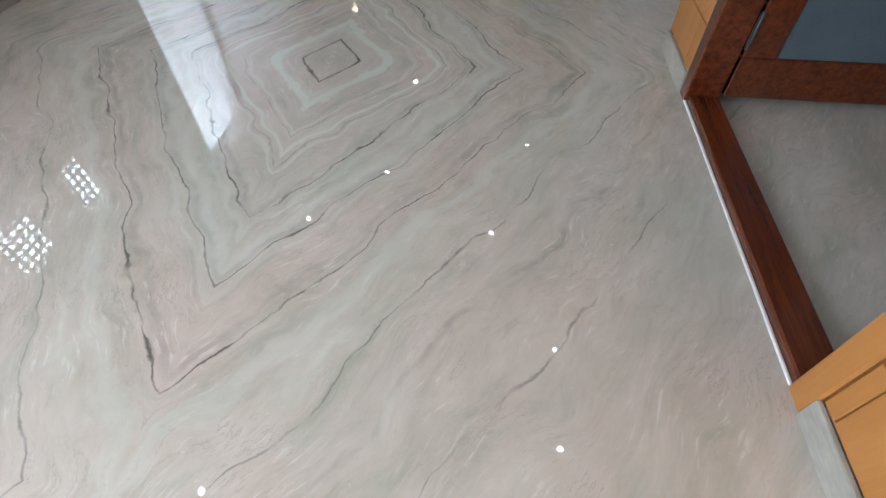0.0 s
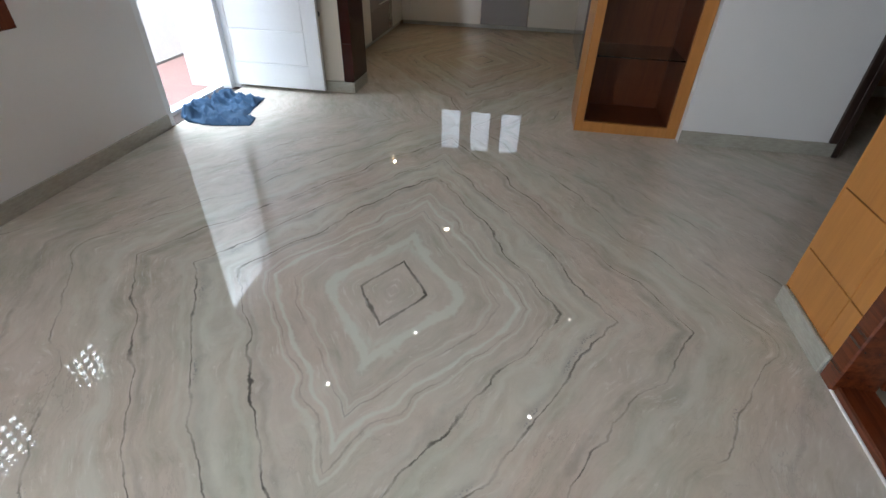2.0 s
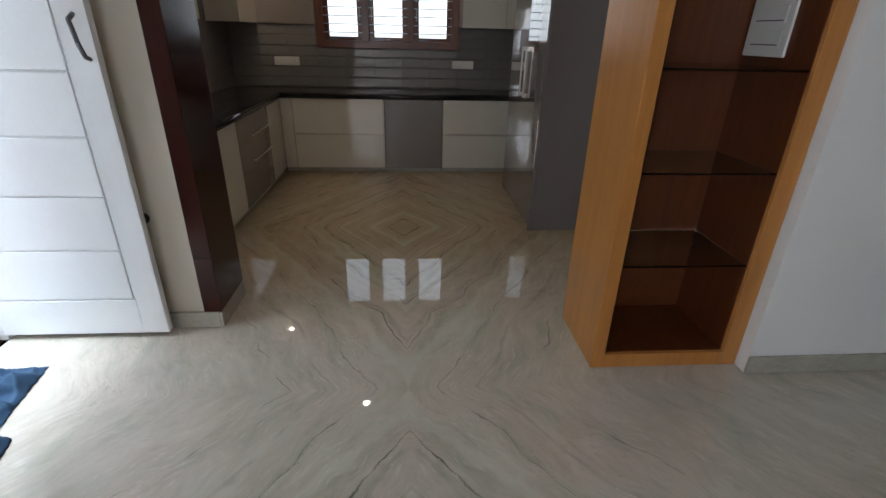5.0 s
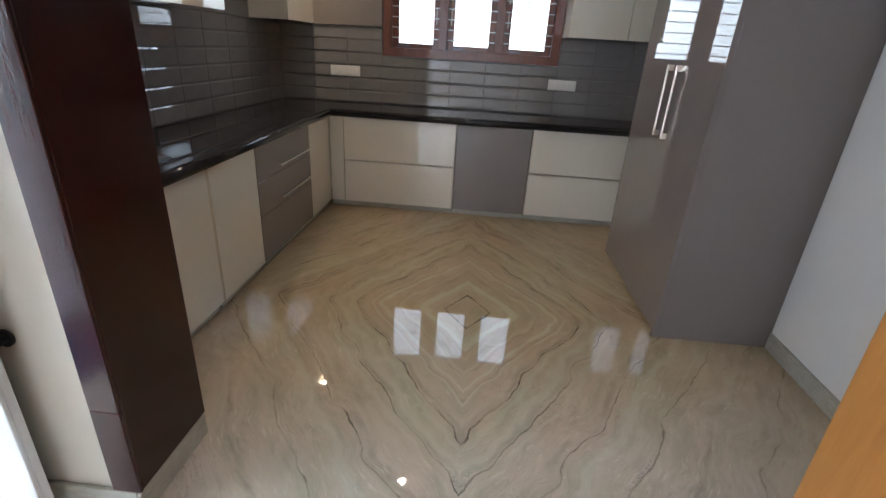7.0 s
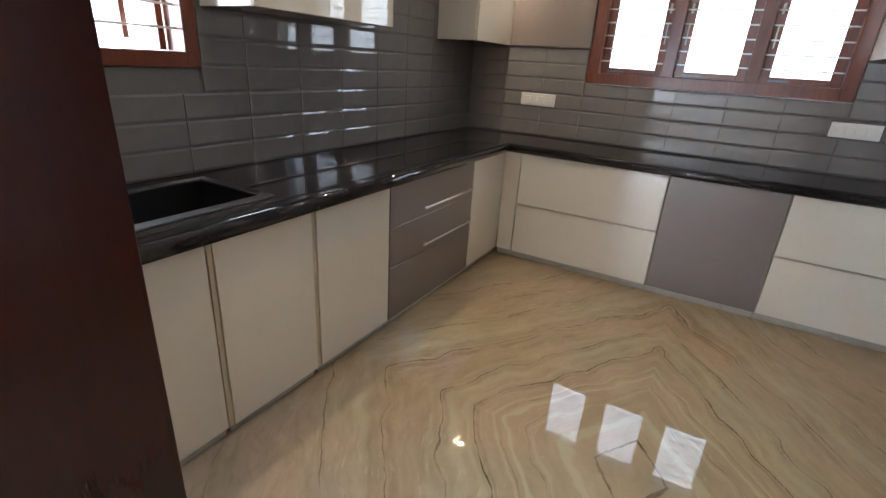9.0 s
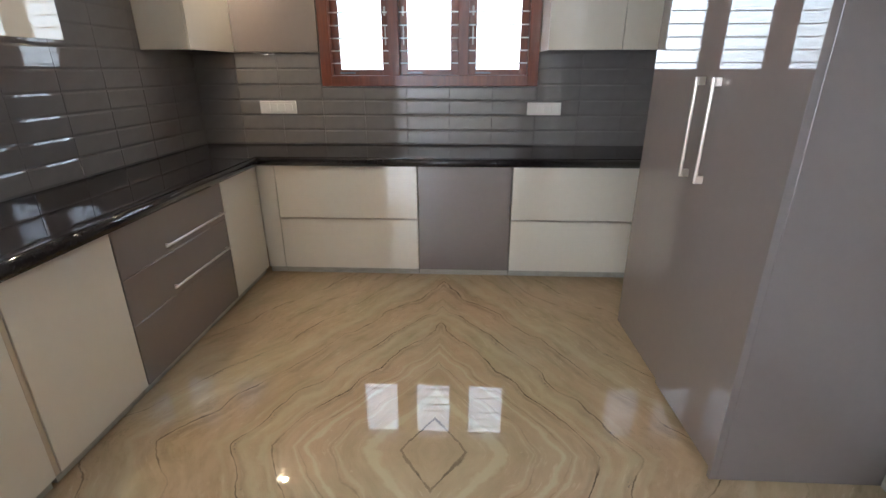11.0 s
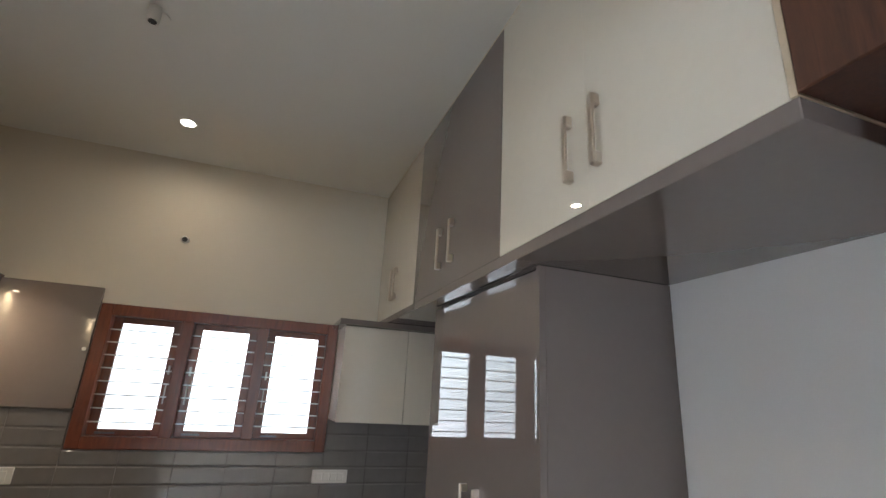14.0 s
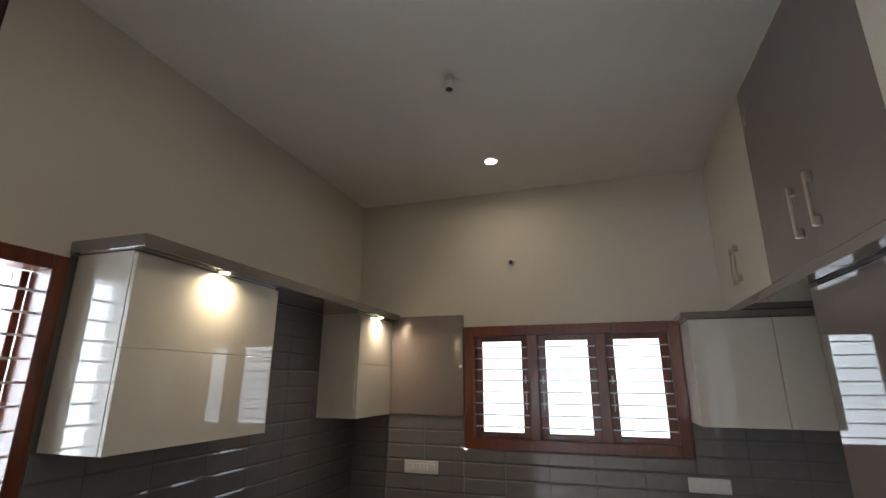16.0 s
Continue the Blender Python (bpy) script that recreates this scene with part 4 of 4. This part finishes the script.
def loft_unit(y0, y1, material, label, handles):
    top = thing("loft_cabinet", ((LO + EAST_K) / 2, (y0 + y1) / 2, 2.214), label, "cabinet", "loft cabinets")
    part("carcass", boxes((LO + 0.021, EAST_K - 0.002, y0 + 0.001, y1 - 0.001, 2.2145, CEIL_K - 0.002)), M_EDGE, top)
    mid = (y0 + y1) / 2
    for a, b in ((y0 + 0.001, mid - 0.0001), (mid + 0.0001, y1 - 0.001)):
        d = part("door", boxes((LO, LO + 0.020, a, b, 2.2145, CEIL_K - 0.016), bevel=0.0005), material, top)
        h = handles[0] if a < mid - 0.1 and b <= mid else handles[1]
        bm = boxes((LO - 0.030, LO - 0.020, h - 0.010, h + 0.010, 2.350, 2.510), bevel=0.004, seg=2)
        box(bm, LO - 0.030, LO + 0.0005, h - 0.012, h + 0.012, 2.318, 2.358, 0.005)
        box(bm, LO - 0.030, LO + 0.0005, h - 0.012, h + 0.012, 2.502, 2.542, 0.005)
        part("pull_handle", bm, M_CHROME, d, "chrome pull handle")
    part("top_strip", boxes((LO + 0.002, LO + 0.020, y0, y1, CEIL_K - 0.015, CEIL_K - 0.001)), M_EDGE, top)
    return top


loft_unit(7.074, BACK - 0.002, M_CREAM, "cream gloss loft cabinet with chrome handles", (7.53, 7.62))
loft_unit(5.926, 7.072, M_GREY, "taupe gloss loft cabinet with chrome handles", (6.44, 6.61))
loft_unit(4.832, 5.924, M_CREAM, "cream gloss loft cabinet with chrome handles", (5.325, 5.455))
endp = thing("end_panel", (LO, 4.823, 2.2145), "beige edged end panel of the loft cabinets", "panel")
part("sheet", boxes((LO - 0.004, EAST_K - 0.002, 4.8165, 4.8305, 2.2145, CEIL_K - 0.002), bevel=0.001), M_EDGE, endp)


# ---- conduit stubs ----
def stub(a, b, label):
    top = thing("conduit_stub", a, label, "conduit")
    bm = bmesh.new()
    rod(bm, a, b, 0.027, 16)
    part("pipe", bm, M_PLASTIC, top, "", True)
    d = (Vector(b) - Vector(a)).normalized()
    bm = bmesh.new()
    rod(bm, Vector(b) + d * 0.0005, Vector(b) + d * 0.002, 0.018, 16)
    part("opening", bm, M_BLACK, top, "dark open end")


stub((-1.30, BACK - 0.0005, 2.672), (-1.30, BACK - 0.03, 2.668), "white plastic conduit stub in the window wall")
stub((-1.318, 6.45, CEIL_K - 0.0005), (-1.318, 6.445, CEIL_K - 0.075), "white plastic conduit stub in the ceiling")
plate = thing("ceiling_plate", (-1.318, 6.49, CEIL_K), "round white plate behind the ceiling conduit", "ceiling plate")
bm = bmesh.new()
rod(bm, (-1.318, 6.50, CEIL_K - 0.0005), (-1.318, 6.50, CEIL_K - 0.008), 0.05, 24)
part("disc", bm, M_PLASTIC, plate)

# ---- lamps ----
downlight((-1.322, 7.47, CEIL_K), "round ceiling downlight switched on", power=2.6, radius=0.040, tone=(1.0, 0.81, 0.58))
downlight((-1.29, 5.53, CEIL_K), "round ceiling downlight switched on", power=2.6, radius=0.040, tone=(1.0, 0.81, 0.58))
for x, y in ((-1.16, 4.41), (-1.89, 3.52), (0.20, 3.53), (0.855, 2.16), (0.87, 1.28), (-1.82, 0.65), (-0.5, -0.5)):
    downlight((x, y, CEIL_L), "small round ceiling downlight switched on", power=0.3, radius=0.018, spread=165)
downlight((0.51, 4.36, SH - 0.062), "small round spotlight in the top of the shelf unit", power=0.04, radius=0.016, spread=120, group="shelf spotlights")
for y in (6.10, 7.76):
    downlight((UF + 0.030, y, UZ1 + 0.001), "small warm spotlight under the pelmet board", True, 3.0, 165, 0.018, "pelmet spotlights")

# ---- cloth on the floor ----
rag = thing("floor_rag", (-2.45, 3.85, 0), "crumpled blue cotton rag on the floor by the side door", "cloth")
outline = [(-2.79, 3.70), (-2.73, 3.62), (-2.63, 3.555), (-2.43, 3.535), (-2.165, 3.60), (-2.205, 3.755), (-2.29, 3.775), (-2.30, 3.85), (-2.355, 4.18), (-2.50, 4.165), (-2.64, 4.20), (-2.755, 4.18), (-2.71, 4.00), (-2.68, 3.92), (-2.79, 3.80)]


def inside(px, py):
    hit, j = False, len(outline) - 1
    for i in range(len(outline)):
        (xi, yi), (xj, yj) = outline[i], outline[j]
        if (yi > py) != (yj > py) and px < (xj - xi) * (py - yi) / (yj - yi) + xi:
            hit = not hit
        j = i
    return hit


bm = bmesh.new()
grid, step = {}, 0.008


FOLDS = [((-2.62, 3.86), (-2.33, 4.12), 0.026), ((-2.60, 3.84), (-2.32, 3.93), 0.018), ((-2.58, 3.82), (-2.20, 3.68), 0.022), ((-2.60, 3.78), (-2.36, 3.56), 0.020),
         ((-2.66, 3.92), (-2.56, 4.15), 0.028), ((-2.77, 3.74), (-2.52, 3.92), 0.036), ((-2.74, 3.66), (-2.50, 3.80), 0.034), ((-2.66, 3.58), (-2.54, 3.76), 0.030), ((-2.47, 3.55), (-2.44, 3.76), 0.020)]


def hem_distance(px, py):
    best = 1.0
    for (ax, ay), (bx, by) in zip(outline, outline[1:] + outline[:1]):
        ex, ey = bx - ax, by - ay
        k = max(0.0, min(1.0, ((px - ax) * ex + (py - ay) * ey) / (ex * ex + ey * ey)))
        best = min(best, math.hypot(px - ax - k * ex, py - ay - k * ey))
    return best


def rag_point(i, j):
    if (i, j) not in grid:
        x, y = -2.84 + i * step, 3.50 + j * step
        jx, jy = noise.noise((x * 9, y * 9, 1)) * 0.012, noise.noise((x * 9, y * 9, 5)) * 0.012
        # straight creases fan out from the gathered waist and die out at the hem
        dx, dy = x + 2.93, y - 3.93
        angle, reach = math.atan2(dy, dx), math.hypot(dx, dy)
        fold = 1 - abs(noise.noise((angle * 5.5, reach * 1.1, 3.3)))
        crease = 1 - abs(noise.noise((x * 13 + y * 9, y * 3.5 - x * 5, 8.4)))
        gather = max(0.0, min(1.0, (-2.52 - x) / 0.14))
        twist = 1 - abs(noise.noise((x * 7 - y * 15, x * 4 + y * 3, 2.6)))
        hem = min(1.0, hem_distance(x, y) / 0.035)
        height = 0.005 + hem * ((0.036 - 0.016 * gather) * fold ** 8 + 0.026 * crease ** 8 + gather * (0.012 + 0.055 * twist ** 6))
        for (ax, ay), (bx, by), high in FOLDS:
            ex, ey = bx - ax, by - ay
            size = math.hypot(ex, ey)
            k = ((x - ax) * ex + (y - ay) * ey) / (size * size)
            off = ((x - ax) * ey - (y - ay) * ex) / size + 0.006 * math.sin(9 * k)
            if 0 < k < 1:
                slope = 1 + off / 0.014 if off < 0 else 1 - off / 0.05
                height += 1.35 * hem * high * max(0.0, slope) * min(1.0, 5 * (1 - k))
        grid[i, j] = bm.verts.new((x + jx, y + jy, height))
    return grid[i, j]


for i in range(98):
    for j in range(94):
        if inside(-2.84 + (i + 0.5) * step, 3.50 + (j + 0.5) * step):
            bm.faces.new([rag_point(i, j), rag_point(i + 1, j), rag_point(i + 1, j + 1), rag_point(i, j + 1)])
rim = [e for e in bm.edges if e.is_boundary]
for v in {v for e in rim for v in e.verts}:
    v.co.z = 0.003
bmesh.ops.smooth_vert(bm, verts=bm.verts[:], factor=0.4, use_axis_x=True, use_axis_y=True, use_axis_z=False)
cloth = part("cloth", bm, M_CLOTH, rag, "", True)
thick = cloth.modifiers.new("thickness", "SOLIDIFY")
thick.thickness, thick.offset = 0.002, 1.0

# ---- glazed wall tiles ----
TW, TH, G, GV = 0.3125, 0.1075, 0.002, 0.0009
tile_meshes = {}


def tile_mesh(w, h, facing):
    key = (round(w, 4), round(h, 4), facing)
    if key not in tile_meshes:
        b, d, e = 0.010, 0.009, 0.0012
        if facing == "y":
            outer = [(0, 0, 0), (w, 0, 0), (w, 0, h), (0, 0, h)]
            ring = [(0, -0.006, 0), (w, -0.006, 0), (w, -0.006, h), (0, -0.006, h)]
            front = [(e, -d, b), (w - e, -d, b), (w - e, -d, h - b), (e, -d, h - b)]
        else:
            outer = [(0, w, 0), (0, 0, 0), (0, 0, h), (0, w, h)]
            ring = [(0.006, w, 0), (0.006, 0, 0), (0.006, 0, h), (0.006, w, h)]
            front = [(d, w - e, b), (d, e, b), (d, e, h - b), (d, w - e, h - b)]
        faces = [(8, 9, 10, 11)] + [(4 + i, 4 + (i + 1) % 4, 8 + (i + 1) % 4, 8 + i) for i in range(4)] + [(i, (i + 1) % 4, 4 + (i + 1) % 4, 4 + i) for i in range(4)]
        me = bpy.data.meshes.new("tile")
        me.from_pydata(outer + ring + front, [], faces)
        me.materials.append(M_TILE)
        tile_meshes[key] = me
    return tile_meshes[key]


def tile_at(parent, place, w, h, facing):
    if w < 0.012 or h < 0.012:
        return
    ob = new("tile", tile_mesh(w, h, facing))
    ob.location = place
    ob.parent = parent


splash_n = structure("backsplash_north", boxes((WEST_K + 0.003, -1.702, BACK - 0.002, BACK - 0.0002, TOP, 1.495), (-1.702, -0.139, BACK - 0.002, BACK - 0.0002, TOP, 1.262), (-0.139, EAST_K - 0.001, BACK - 0.002, BACK - 0.0002, TOP, 1.495)), M_GROUT, "grey bevelled glazed tiles on the window wall", "backsplash")
splash_w = structure("backsplash_west", boxes((WEST_K + 0.0002, WEST_K + 0.002, 4.846, 4.928, TOP, 2.228), (WEST_K + 0.0002, WEST_K + 0.002, 4.928, 5.662, TOP, 1.262), (WEST_K + 0.0002, WEST_K + 0.002, 5.662, 8.077, TOP, 2.228)), M_GROUT, "grey bevelled glazed tiles on the sink wall", "backsplash")
for r in range(6):
    z0 = TOP + 0.002 + r * TH
    for c in range(-4, 9):
        x0 = -1.396 + c * TW
        lo, hi = max(x0 + GV / 2, WEST_K + 0.012), min(x0 + TW - GV / 2, EAST_K - 0.002)
        za, zb = z0 + G / 2, min(z0 + TH - G / 2, 1.494)
        if hi <= lo:
            continue
        if lo < -0.139 and hi > -1.702:
            if za > 1.26:
                # beside the window only
                for a, b in ((lo, -1.703), (-0.137, hi)):
                    if b - a > 0.012:
                        tile_at(splash_n, (a, BACK - 0.0025, za), b - a, zb - za, "y")
                continue
            if zb > 1.261:
                for a, b, t in ((lo, min(hi, -1.703), zb), (max(lo, -1.702), min(hi, -0.139), 1.260), (max(lo, -0.137), hi, zb)):
                    if b - a > 0.012:
                        tile_at(splash_n, (a, BACK - 0.0025, za), b - a, t - za, "y")
                continue
        tile_at(splash_n, (lo, BACK - 0.0025, za), hi - lo, zb - za, "y")
for r in range(13):
    z0 = TOP + 0.002 + r * TH
    za, zb = z0 + G / 2, min(z0 + TH - G / 2, 2.2265)
    for c in range(11):
        y1 = BACK - 0.012 - c * TW
        lo, hi = max(y1 - TW + GV / 2, 4.848), y1 - GV / 2
        if hi <= lo:
            continue
        spans = [(lo, hi)]
        if zb > 1.495:
            spans = [(max(lo, 6.537), min(hi, 7.490))]
        elif zb > 1.26:
            spans = [(max(lo, 5.664), hi), (lo, min(hi, 4.927))]
        for a, b in spans:
            if b - a > 0.012:
                tile_at(splash_w, (WEST_K + 0.0025, a, za), b - a, zb - za, "x")
